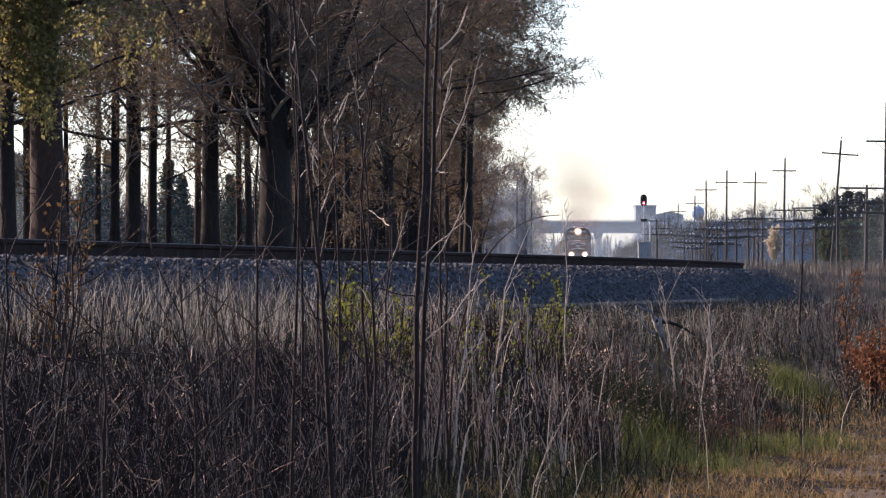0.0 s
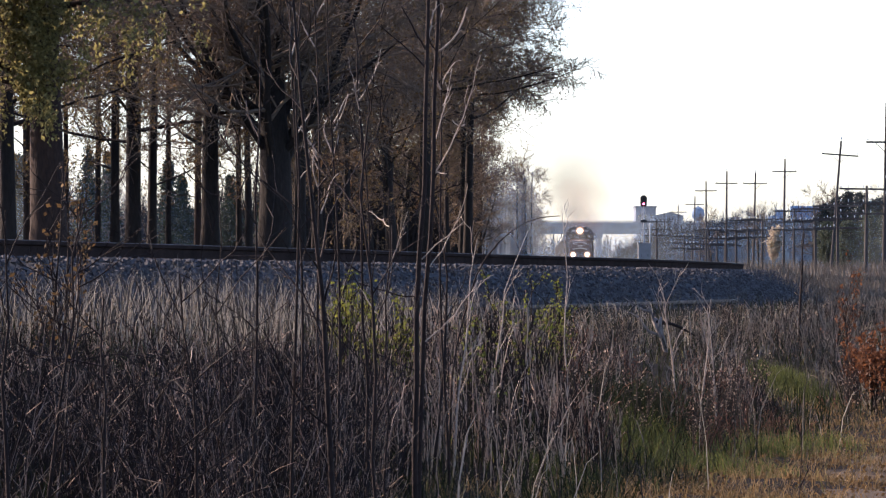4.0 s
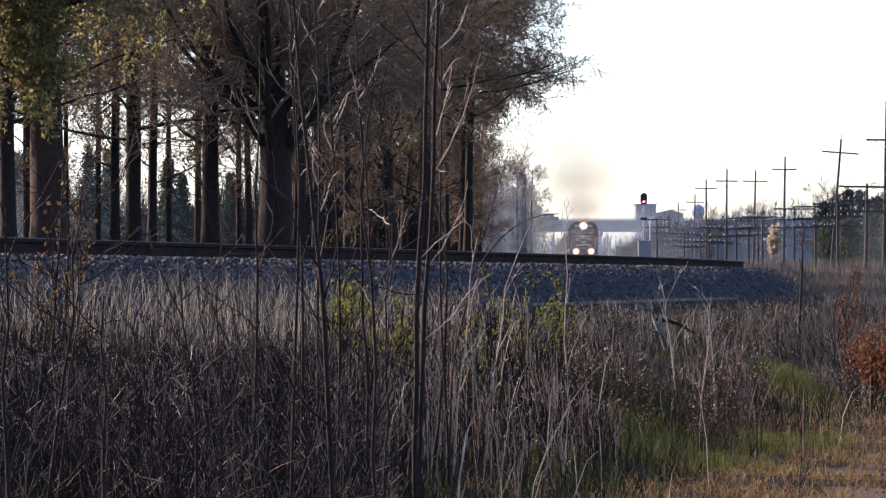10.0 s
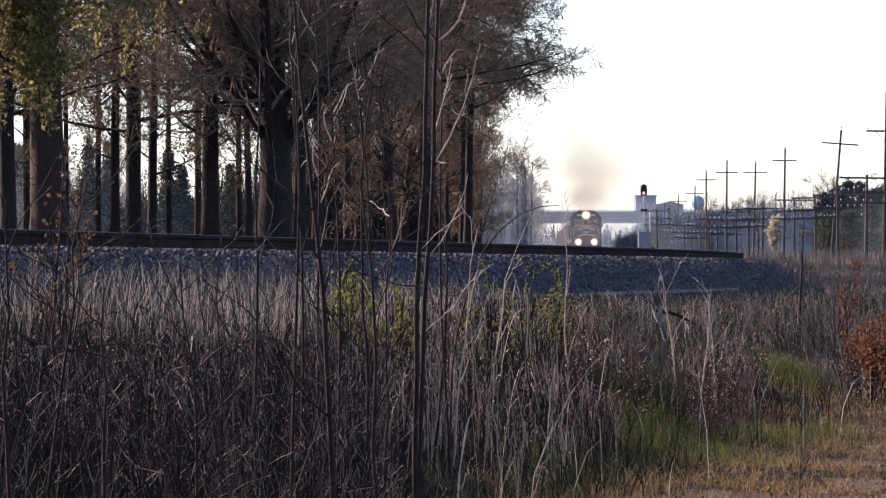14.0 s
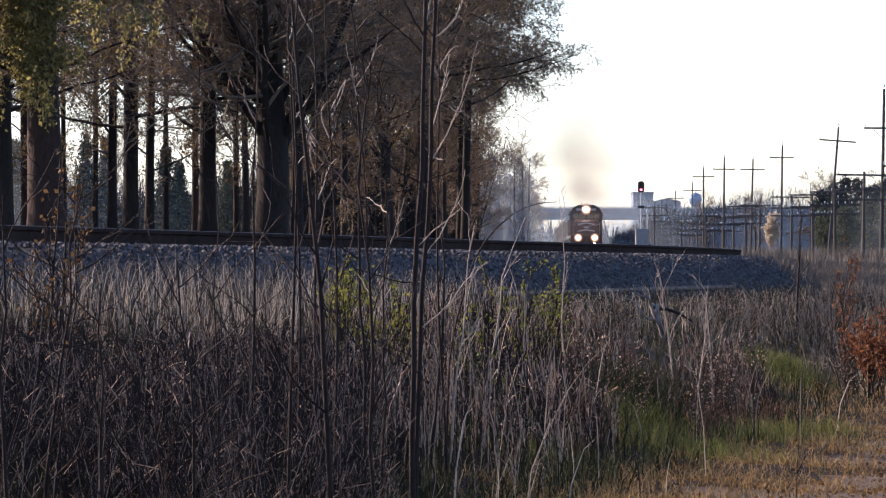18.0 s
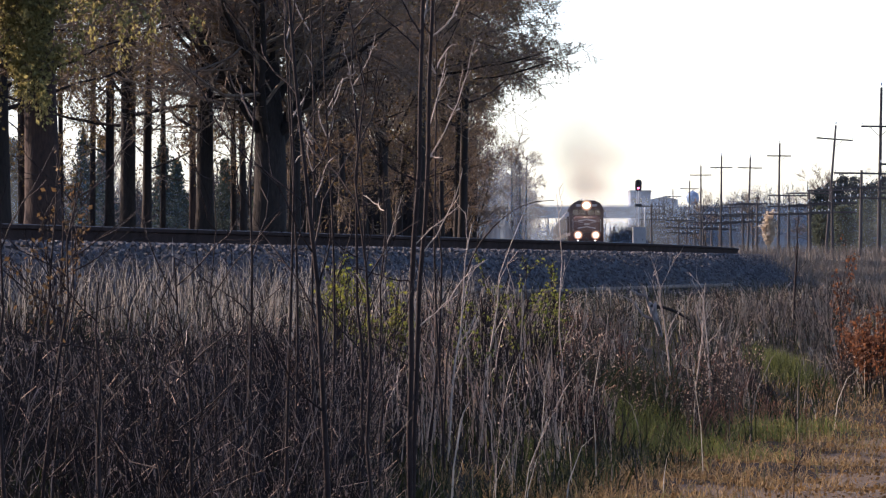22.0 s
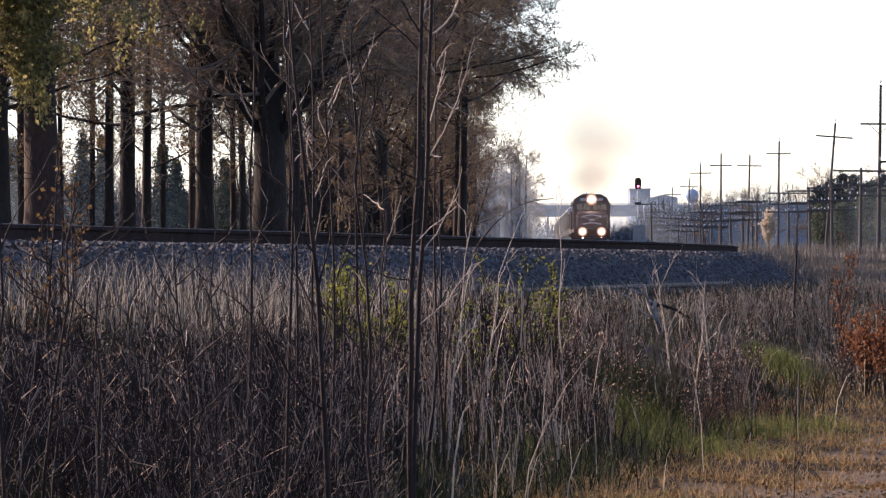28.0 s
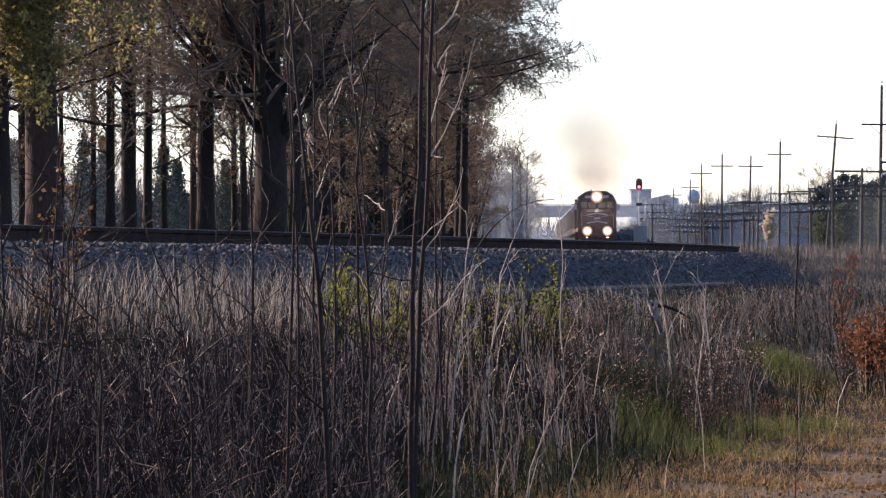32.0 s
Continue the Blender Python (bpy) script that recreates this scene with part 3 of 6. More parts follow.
def near_trees():
    old = "large bare oak with heavy spreading limbs beyond the track"
    tree("oak_tree", px_x(0.309, 103), 103, 15, 0.46, 21, old, "oak", M_LEAF_DRY, 5000, 1.25)
    leafy = tree("oak_tree", px_x(0.056, 86), 86, 14, 0.42, 22, "thick-trunked tree hung with yellow-green young leaves", "wood", M_LEAF_OLIVE, 9000, 1.1, bark=M_BARK_PINE, low=0.26)
    hanging_leaves(leafy, px_x(0.040, 85), 85, 0.85, 4.7, 9.0, 260, 8000, 3, "olive leaves hanging in strings over the trunk")
    hanging_leaves(leafy, px_x(0.150, 88), 88, 1.5, 6.2, 9.4, 110, 3200, 4, "sparse olive leaves on low twigs")
    straight = "straight dark-barked trunk with thin bare side branches"
    for i, (p, y, r, st) in enumerate(((0.010, 93, 0.21, "wood"), (0.032, 112, 0.10, "snag"), (0.130, 112, 0.135, "snag"), (0.150, 108, 0.225, "wood"), (0.171, 114, 0.14, "snag"),
                                       (0.224, 128, 0.12, "snag"), (0.237, 106, 0.25, "wood"), (0.281, 120, 0.11, "snag"), (0.338, 112, 0.17, "wood"), (0.355, 132, 0.11, "snag"))):
        tree("woodland_tree", px_x(p, y), y, 15 + (i % 3), r, 40 + i, straight, st, M_LEAF_BUD if p < 0.2 else M_LEAF_DRY, 5000, 1.0, bark=M_BARK_PINE if i in (1, 5) else M_BARK)
    brown = "bare roadside tree with fine twigs and some brown leaves"
    for i, (p, y, r, h, st) in enumerate(((0.392, 128, 0.12, 13, "wood"), (0.442, 137, 0.2, 15.5, "oak"), (0.418, 148, 0.13, 13, "wood"), (0.455, 158, 0.17, 14, "oak"), (0.505, 166, 0.11, 11, "wood"), (0.527, 172, 0.10, 8.5, "wood"))):
        tree("woodland_tree", px_x(p, y), y, h, r, 60 + i, brown, st, M_LEAF_BUD if i < 4 else M_LEAF_DRY, 5500 if i < 4 else 4500, 0.9, low=0.16)
    wide = "wide bare tree with long level limbs and olive-brown buds"
    for i, (p, y, r, h) in enumerate(((0.480, 142, 0.24, 14.0), (0.528, 150, 0.18, 13.2), (0.522, 156, 0.15, 12.4))):
        tree("spreading_tree", px_x(p, y), y, h, r, 75 + i, wide, "level", M_LEAF_BUD, 8000, 1.0)


near_trees()


def deep_wood():
    """Trees deeper in the wood: one with a high, thick crown of twigs, repeated."""
    rng = np.random.default_rng(88)
    top = empty("woodland_tree", px_x(0.03, 150), 150, float(terrain(px_x(0.03, 150), 150)) - 0.1)
    tagged(top, "slim bare tree deep in the wood with a thick high crown", "tree", "trees deep in the wood")
    t = np.linspace(0, 1, 8)
    P = np.zeros((1, 8, 3))
    P[0, :, 2] = t * 15
    P[0, :, 0] = np.cumsum(rng.normal(0, 0.06, 8)) * t
    R = (0.12 * (1 - 0.75 * t))[None]
    part_np("trunk", tubes(P, R, 8), M_BARK, top, smooth=True)
    LP, LR = sprout(P, R, 34, 0.36, 0.98, 4.2, 76, 0.05, 0.14, 6, rng, 0.4, 0.3, rmin=0.016)
    BP, BR = sprout(LP, LR, 10, 0.12, 0.99, 1.6, 48, 0.0, 0.2, 4, rng, 0.5, 0.5, rmin=0.011)
    TP, TR = sprout(BP, BR, 7, 0.1, 0.99, 0.8, 44, 0.0, 0.22, 3, rng, 0.6, 0.6, rmin=0.009)
    k = (TP[:, 0, 2] < 12.0)
    part_np("crown", joined(tubes(LP, LR, 4), tubes(BP, BR, 3), tubes(TP[k], TR[k], 3)), M_TWIG, top)
    for i, p in enumerate((-0.02, 0.075, 0.11, 0.155, 0.19, 0.235, 0.27, 0.315, 0.36)):
        y = 142 + 7 * math.sin(i * 2.3) + 4 * (i % 3)
        copy_thing(top, pose(px_x(p, y), y, float(terrain(px_x(p, y), y)) - 0.1, 0, 0, 67 * i)).scale = (1, 1, 0.95 + 0.04 * (i % 4))


deep_wood()


def far_trees():
    """Trees further off: three kinds, built once and repeated along the line and behind the poles."""
    kinds = []
    for k, (h, st) in enumerate(((12, "oak"), (13, "wood"), (10, "oak"))):
        rng = np.random.default_rng(90 + k)
        top = empty("distant_tree", 0, 0, 0)
        t = np.linspace(0, 1, 7)
        P = np.zeros((1, 7, 3))
        P[0, :, 2] = t * h
        P[0, :, 0] = np.cumsum(rng.normal(0, 0.15, 7)) * t
        R = (0.19 * (1 - 0.8 * t))[None]
        part_np("trunk", tubes(P, R, 7), M_BARK, top)
        LP, LR = sprout(P, R, 16, 0.15, 0.98, h * 0.36, 58 if st == "oak" else 70, 0.16, 0.16, 5, rng, 0.5, 0.3, rmin=0.03)
        BP, BR = sprout(LP, LR, 7, 0.15, 0.99, h * 0.15, 45, 0.08, 0.2, 4, rng, 0.5, 0.5, rmin=0.022)
        TP, TR = sprout(BP, BR, 9, 0.1, 0.99, h * 0.08, 42, 0.05, 0.2, 2, rng, 0.6, 0.6, rmin=0.018)
        part_np("crown", joined(tubes(LP, LR, 4), tubes(BP, BR, 3), tubes(TP, TR, 3)), M_TWIG, top)
        tagged(top, "bare tree with a hazy crown of fine branches", "tree", "trees along the railway")
        kinds.append(top)
    spots, rng = [], np.random.default_rng(7)
    for i, y in enumerate(np.geomspace(345, 880, 20)):  # left of the line
        for row in range(3):
            spots.append((float(line_x(y)) - rng.uniform(6.2, 8.0) - row * rng.uniform(2.0, 4.0), y + rng.uniform(-8, 8), float(np.interp(y, [345, 880], [0.80, 0.46])) * rng.uniform(0.82, 1.05) + 0.04 * row))
    for i in range(8):  # behind the woods on the near side
        y = rng.uniform(190, 330)
        spots.append((px_x(rng.uniform(-0.1, 0.52), y), y, rng.uniform(0.4, 0.62)))
    for i in range(32):  # behind the pole lines
        y = rng.uniform(420, 860)
        spots.append((px_x(rng.uniform(0.735, 1.12), y), y, rng.uniform(0.42, 0.66)))
    spots += [(px_x(p, 365), 365, s) for p, s in ((0.918, 0.52), (0.932, 0.6), (0.945, 0.55), (0.992, 0.5), (1.01, 0.62))]
    for i, (x, y, s) in enumerate(spots):
        if off_line(x, y) > -4.4 and off_line(x, y) < 12:
            continue
        src = kinds[i % 3]
        m = pose(x, y, float(terrain(x, y)) - 0.1, 0, 0, rng.uniform(0, 360))
        if i < 3:
            src.matrix_basis, src.scale = m, (s, s, s)
        else:
            c = copy_thing(src, m)
            c.scale = (s, s, s * rng.uniform(0.9, 1.1))


far_trees()


def conifer(x, y, h, seed, label, wide=0.27, rounded=False, leaf=None):
    rng = np.random.default_rng(seed)
    top = empty("evergreen_tree", x, y, float(terrain(x, y)) - 0.1)
    tagged(top, label, "tree")
    t = np.linspace(0, 1, 6)
    P = np.zeros((1, 6, 3))
    P[0, :, 2] = t * h
    part_np("trunk", tubes(P, (0.02 * h * (1.02 - t))[None], 7), M_BARK, top)
    n = 170
    tt = rng.uniform(0.08, 0.99, n) ** 0.8
    a = rng.uniform(0, 2 * np.pi, n)
    L = h * wide * (1.03 - tt) * rng.uniform(0.7, 1.15, n)
    if rounded:
        L = h * wide * 1.7 * np.sqrt(np.clip(tt * (1.02 - tt), 0.0, 1.0)) * rng.uniform(0.75, 1.1, n)
    BP = np.empty((n, 4, 3))
    for j, f in enumerate((0, 0.35, 0.7, 1.0)):
        BP[:, j] = np.stack([np.cos(a) * L * f, np.sin(a) * L * f, tt * h - 0.18 * L * f ** 2 + 0.05 * L * f], 1)
    part_np("bough", tubes(BP, np.linspace(0.03, 0.008, 4)[None].repeat(n, 0), 3), M_BARK, top)
    k = 34
    f = rng.uniform(0.15, 1.0, (n, k))
    at = BP[:, 0][:, None] + (BP[:, 3] - BP[:, 0])[:, None] * f[..., None]
    at = (at + rng.normal(0, 0.07 * h * wide, at.shape)).reshape(-1, 3)
    part_np("foliage", leaves(at, rng.uniform(0.10, 0.21, len(at)), rng, 0.4), leaf or M_NEEDLE, top)
    return top


for i, (p, y, h) in enumerate(((0.10, 235, 7.0), (0.122, 262, 7.4), (0.19, 250, 6.8), (0.205, 256, 6.0), (0.26, 270, 6.2), (0.30, 262, 5.6), (0.02, 250, 7))):
    conifer(px_x(p, y), y, h, 120 + i, "green conifer behind the bare woods")
for i, (p, y, h, w) in enumerate(((0.932, 348, 5.4, 0.22), (0.945, 346, 6.0, 0.22), (0.958, 350, 6.6, 0.22), (0.972, 344, 6.4, 0.2), (0.988, 347, 6.0, 0.22), (1.004, 349, 6.5, 0.22))):
    conifer(px_x(p, y), y, h, 140 + i, "dense dark evergreen behind the telegraph poles", w, True, M_HOLLY)
for i, (p, y, h, w) in enumerate(((0.936, 332, 4.0, 0.34), (0.958, 328, 3.9, 0.36), (0.984, 334, 4.6, 0.36), (1.01, 330, 5.2, 0.34))):
    conifer(px_x(p, y), y, h, 150 + i, "dull green evergreen bush behind the telegraph poles", w, True, M_DULL_GREEN)


# ---- pole lines ----
def pole_line(name, x, y, top_z, arm_w, arms, yaw, lean, seed, label, group):
    rng = random.Random(seed)
    z = float(terrain(x, y))
    ob = new(name)
    ob.matrix_basis = pose(x, y, z - 0.3, 0, lean, yaw)
    tagged(ob, label, "utility pole", group)
    h = top_z - z + 0.3
    part("pole", rod(B(), (0, 0, 0), (0, 0, h), 0.115, 0.07, 10), M_POLE, ob)
    for i, dz in enumerate(arms):
        az = h - dz
        arm = part("crossarm", box(B(), -arm_w / 2, arm_w / 2, -0.17, -0.07, az - 0.05, az + 0.05, 0.01), M_POLE, ob)
        n = 2 if len(arms) == 1 else 8
        for k in range(n):
            fx = (k / (n - 1) - 0.5) * (arm_w - 0.16)
            if n == 8 and (abs(fx) < 0.2 or rng.random() < 0.3):
                continue
            bm = rod(B(), (fx, -0.12, az + 0.06), (fx, -0.12, az + 0.13), 0.014, n=6)
            rod(bm, (fx, -0.12, az + 0.12), (fx, -0.12, az + 0.15), 0.036, 0.04, 8)
            rod(bm, (fx, -0.12, az + 0.15), (fx, -0.12, az + 0.21), 0.03, 0.02, 8)
            part("insulator", bm, M_GLASS_INS, arm, "glass insulator")
        if n == 2:
            for s in (-1, 1):
                part("brace", rod(B(), (s * 0.55, -0.1, az - 0.05), (0, -0.1, az - 0.55), 0.018, n=5), M_POLE, ob)
    if len(arms) == 1:
        bm = rod(B(), (0, 0, h), (0, 0, h + 0.12), 0.018, n=6)
        rod(bm, (0, 0, h + 0.12), (0, 0, h + 0.26), 0.06, 0.04, 8)
        part("insulator", bm, M_GLASS_INS, ob, "glass insulator")
    return ob


TALL = "tall weathered utility pole with one crossarm"
for i, (p, s, top, arm, w, yaw, lean) in enumerate(((0.9975, 33.0, 11.1, 2.1, 2.1, 20, 1), (0.9375, 26.0, 11.1, 0.95, 2.5, 4, 4.5), (0.8840, 22.6, 11.1, 1.0, 2.0, 25, 1), (0.8500, 20.0, 11.1, 0.95, 2.2, 15, 1.5),
                                              (0.8195, 20.3, 11.1, 1.05, 1.95, 12, 0.5), (0.7970, 18.4, 11.1, 0.9, 2.1, 8, 0), (0.7830, 15.6, 11.1, 0.9, 2.1, 8, 1), (0.7655, 14.0, 11.1, 0.9, 2.1, 0, 0), (0.7500, 12.5, 11.1, 0.9, 2.1, 0, 0))):
    y = 7459.2 / s
    pole_line("utility_pole", px_x(p, y), y, top, w, (arm,), -yaw, lean, 300 + i, TALL, "tall poles beside the railway")
LOW = "short telegraph pole with stacked crossarms and glass insulators"
for i, (p, s) in enumerate(((1.035, 38.0), (0.9770, 33.0), (0.9455, 29.5), (0.9205, 27.0), (0.8960, 25.0), (0.8600, 24.2), (0.8450, 22.6), (0.8310, 20.8), (0.8180, 19.8), (0.8090, 19.0), (0.8000, 18.2), (0.7900, 17.4),
                            (0.7810, 16.6), (0.7720, 16.0), (0.7640, 15.4), (0.7560, 14.8), (0.7480, 14.2), (0.7415, 18.0))):
    y = 7459.2 / s
    pole_line("telegraph_pole", px_x(p, y), y, 6.45 + (1.3 if i == 17 else 0) + 0.25 * math.sin(i * 2.1), 3.0, (0.18, 0.95, 1.5), (-6, 5, -3, 8)[i % 4], 0.8 * math.sin(i * 1.7), 400 + i, LOW, "telegraph poles beside the railway")


# ---- signal, cabinet ----
def signal():
    y = 414.0
    x = px_x(1139.2 / 1568, y)
    z = float(terrain(x, y))
    ob = empty("railway_signal", x, y, z)
    tagged(ob, "railway signal on a silver mast showing red", "signal")
    hz = 1.6 + (495 - 355) / 7459.2 * y - z
    part("mast", rod(B(), (0, 0, 0), (0, 0, hz - 0.5), 0.075, n=10), M_STEEL_WHITE, ob)
    part("mast_base", box(B(), -0.25, 0.25, -0.25, 0.25, -0.1, 0.35, 0.03), M_CONCRETE, ob)
    bm = B()
    out = [(0.33 * math.sin(a), 0.33 * math.cos(a) + (0.26 if math.cos(a) > 0 else -0.26)) for a in np.linspace(0, 2 * math.pi, 24, endpoint=False)]
    prism(bm, out, -0.03, 0.02)
    bg = part("backboard", bm, M_BLACK, ob)
    bg.location = (0, 0, hz)
    for dz, mat, nm in ((0.27, M_DARK_LENS, "lens"), (-0.27, M_RED_LAMP, "lens")):
        part(nm, rod(B(), (0, -0.05, hz + dz), (0, -0.09, hz + dz), 0.105 if mat is M_RED_LAMP else 0.11, n=16), mat, ob, "lit red lens" if mat is M_RED_LAMP else "dark lens")
        hood = B()
        pts = [(0.17 * math.cos(a), 0.17 * math.sin(a)) for a in np.linspace(-0.3, math.pi + 0.3, 12)]
        pts += [(0.15 * math.cos(a), 0.15 * math.sin(a)) for a in np.linspace(math.pi + 0.3, -0.3, 12)]
        prism(hood, pts, -0.32, -0.03)
        h = part("hood", hood, M_BLACK, ob)
        h.location = (0, 0, hz + dz)
    part("lamp_case", box(B(), -0.17, 0.17, 0.02, 0.28, hz - 0.5, hz + 0.5, 0.03), M_BLACK, ob)
    part("number_plate", box(B(), -0.32, 0.32, -0.11, -0.08, hz - 2.1, hz - 1.82, 0.01), M_BLACK, ob, "small dark plate")
    lad = B()
    for s in (-0.17, 0.17):
        rod(lad, (s, 0.45, 0.2), (s, 0.3, hz - 0.4), 0.02, n=6)
    part("ladder_rail", lad, M_STEEL_WHITE, ob)
    for k in range(13):
        f = 0.3 + k * (hz - 0.9) / 13
        yk = 0.45 - 0.15 * f / hz
        part("rung", rod(B(), (-0.17, yk, f), (0.17, yk, f), 0.014, n=5), M_STEEL_WHITE, ob)
    # relay cabinet beside it
    cx, cy = px_x(1140.5 / 1568, 408), 408.0
    cz = float(terrain(cx, cy))
    cab = empty("relay_cabinet", cx, cy, cz)
    tagged(cab, "grey steel relay cabinet on a concrete pad by the signal", "cabinet")
    part("body", box(B(), -0.62, 0.62, -0.4, 0.4, 0.15, 2.35, 0.03), M_CABINET, cab)
    part("roof", box(B(), -0.68, 0.68, -0.46, 0.46, 2.35, 2.45, 0.02), M_CABINET, cab)
    part("pad", box(B(), -0.75, 0.75, -0.55, 0.55, -0.2, 0.15, 0.02), M_CONCRETE, cab)
    for s in (-0.31, 0.31):
        d = part("door", box(B(), s - 0.29, s + 0.29, -0.425, -0.4, 0.25, 2.28, 0.008), M_CABINET, cab)
        part("handle", box(B(), s - 0.02, s + 0.02, -0.46, -0.425, 1.1, 1.3, 0.006), M_BLACK, d)
    mx = px_x(1150.5 / 1568, 412)
    vent = empty("pipe_mast", mx, 412, float(terrain(mx, 412)))
    tagged(vent, "short white pipe mast by the signal cabinet", "mast")
    part("pipe", rod(B(), (0, 0, 0), (0, 0, 4.2), 0.07, n=10), M_STEEL_WHITE, vent)
    part("cap", rod(B(), (0, 0, 4.2), (0, 0, 4.45), 0.12, 0.05, 10), M_STEEL_WHITE, vent)


signal()


# ---- road bridge, far buildings ----
BR_Y, BR_Z = 932.0, 14.0


def overpass():
    ob = empty("road_bridge", 0, BR_Y, 0)
    tagged(ob, "long concrete road bridge over the railway", "bridge")
    part("deck", box(B(), -260, 300, -6, 6, BR_Z - 0.45, BR_Z, 0.05), M_CONCRETE, ob)
    for yy in (-5.2, -1.8, 1.8, 5.2):
        part("girder", box(B(), -260, 300, yy - 0.3, yy + 0.3, BR_Z - 2.15, BR_Z - 0.45, 0.05), M_CONCRETE, ob)
    for yy in (-5.9, 5.9):
        par = part("parapet", box(B(), -260, 300, yy - 0.12, yy + 0.12, BR_Z, BR_Z + 0.35, 0.03), M_CONCRETE, ob)
        part("rail_bar", box(B(), -260, 300, yy - 0.05, yy + 0.05, BR_Z + 0.6, BR_Z + 0.7, 0.01), M_CABINET, par)
    post = B()
    box(post, -0.05, 0.05, -0.05, 0.05, 0.35, 0.62)
    pm = bpy.data.meshes.new("rail_post")
    post.to_mesh(pm)
    post.free()
    pm.materials.append(M_CABINET)
    for k in range(46):
        share("rail_post", pm, pose(-70 + 4 * k, -5.9, BR_Z), ob)
    for k, px in enumerate((-120, -82, -44, 5, 34.3, 63, 100, 138, 176)):
        g = float(terrain(px, BR_Y))
        pier = part("pier_cap", box(B(), px - 0.8, px + 0.8, -6, 6, BR_Z - 3.1, BR_Z - 2.15, 0.05), M_CONCRETE, ob)
        for yy in (-4.5, 0, 4.5):
            part("column", rod(B(), (px, yy, g - 0.5), (px, yy, BR_Z - 3.1), 0.62, n=14), M_CONCRETE, pier)
    # earth ramps that carry the road on
    for s, x0 in ((-1, -260), (1, 300)):
        rp = B()
        prism(rp, [(-26, 2.5), (26, 2.5), (6.5, BR_Z - 0.02), (-6.5, BR_Z - 0.02)], 0, 700)
        o = part("road_embankment", rp, M_SOIL)
        o.matrix_basis = pose(x0, BR_Y, 0, 0, 0, 90 if s < 0 else -90)
        tagged(o, "earth ramp that carries the road to the bridge", "embankment", kind="structure")


overpass()


def far_buildings():
    y = 1500.0
    s = 7459.2 / y
    ob = empty("warehouse", px_x(1143 / 1568, y), y, 0)
    tagged(ob, "grey block of a far building above the bridge", "building")
    w, t = 36 / s, 1.6 + (495 - 366) / s
    part("wall", box(B(), -w / 2, w / 2, 0, 18, 2.5, t, 0.1), M_WALL_FAR, ob)
    part("roof", box(B(), -w / 2 - 0.3, w / 2 + 0.3, -0.3, 18.3, t, t + 0.5, 0.05), M_CONCRETE, ob)
    for fx in (-0.3, 0.0, 0.3):
        for fz in (4, 8):
            part("window", box(B(), fx * w - 0.5, fx * w + 0.5, -0.06, 0.05, t - fz, t - fz + 1.4, 0.02), M_GLASS_DARK, ob)
    o2 = empty("warehouse", px_x(1186 / 1568, y), y + 6, 0)
    tagged(o2, "low long grey shed beside the far block", "building")
    w2, t2 = 50 / s, 1.6 + (495 - 380) / s
    part("wall", box(B(), -w2 / 2, w2 / 2, 0, 18, 2.5, t2, 0.1), M_WALL_FAR, o2)
    part("roof", prism(B(), [(-w2 / 2 - 0.3, t2), (w2 / 2 + 0.3, t2), (0, t2 + 1.2)], -0.4, 18.4), M_CONCRETE, o2)
    # water tower
    y = 2200.0
    s = 7459.2 / y
    wt = empty("water_tower", px_x(1235.5 / 1568, y), y, 0)
    tagged(wt, "blue bulb-shaped water tower on a stem", "water tower")
    zc, rr = 1.6 + (495 - 377) / s, 11.5 / s
    bm = B()
    bmesh.ops.create_uvsphere(bm, u_segments=24, v_segments=14, radius=rr)
    for v in bm.verts:
        v.co.z *= 1.2 if v.co.z < 0 else 1.05
    bmesh.ops.translate(bm, verts=bm.verts, vec=(0, 0, zc))
    part("tank", bm, M_TANK, wt, smooth=True)
    part("stem", rod(B(), (0, 0, 2), (0, 0, zc - rr * 0.8), rr * 0.4, rr * 0.26, 16), M_TANK, wt)
    part("vent", rod(B(), (0, 0, zc + rr), (0, 0, zc + rr * 1.2), rr * 0.12, n=8), M_TANK, wt)


far_buildings()


def far_woods():
    rng = np.random.default_rng(31)
    n = 15000
    y = rng.uniform(1150, 1420, n)
    x = rng.uniform(-420, 460, n)
    h = 11.5 * (1 + 0.25 * np.sin(x * 0.05) + 0.25 * np.sin(x * 0.17 + 1)) * rng.uniform(0.5, 1.15, n)
    base = np.stack([x, y, terrain(x, y)], 1)
    ob = part_np("far_woods", blades(base, h, rng.uniform(0.25, 1.2, n), rng.normal(0, 1.2, (n, 2)), rng, 3), M_BARK)
    tagged(ob, "hazy line of far bare woods", "woods", kind="stuff")


far_woods()


def thicket(name, label, y0, y1, p0, p1, hs, n, seed):
    rng = np.random.default_rng(seed)
    y = rng.uniform(y0, y1, n)
    x = px_x(rng.uniform(p0, p1, n), y)
    h = np.interp(x / y, *hs) * (1 + 0.16 * np.sin(x * 0.35) + 0.12 * np.sin(x * 0.9 + 2)) * rng.uniform(0.4, 1.1, n)
    base = np.stack([x, y, terrain(x, y)], 1)
    t = np.linspace(0, 1, 4)
    P = base[:, None].repeat(4, 1)
    P[:, :, :2] += (rng.normal(0, 0.1, (n, 2)) * h[:, None])[:, None] * t[None, :, None]
    P[:, :, 2] += h[:, None] * t
    R = rng.uniform(0.04, 0.12, n)[:, None] * (1.05 - t)[None]
    SP, SR = sprout(P, R, 4, 0.25, 0.99, 1.5, 45, 0.15, 0.15, 2, rng, 0.5, 0.5, rmin=0.026)
    ob = part_np(name, joined(tubes(P, R, 3), tubes(SP, SR, 3)), M_BARK)
    tagged(ob, label, "thicket", kind="stuff")


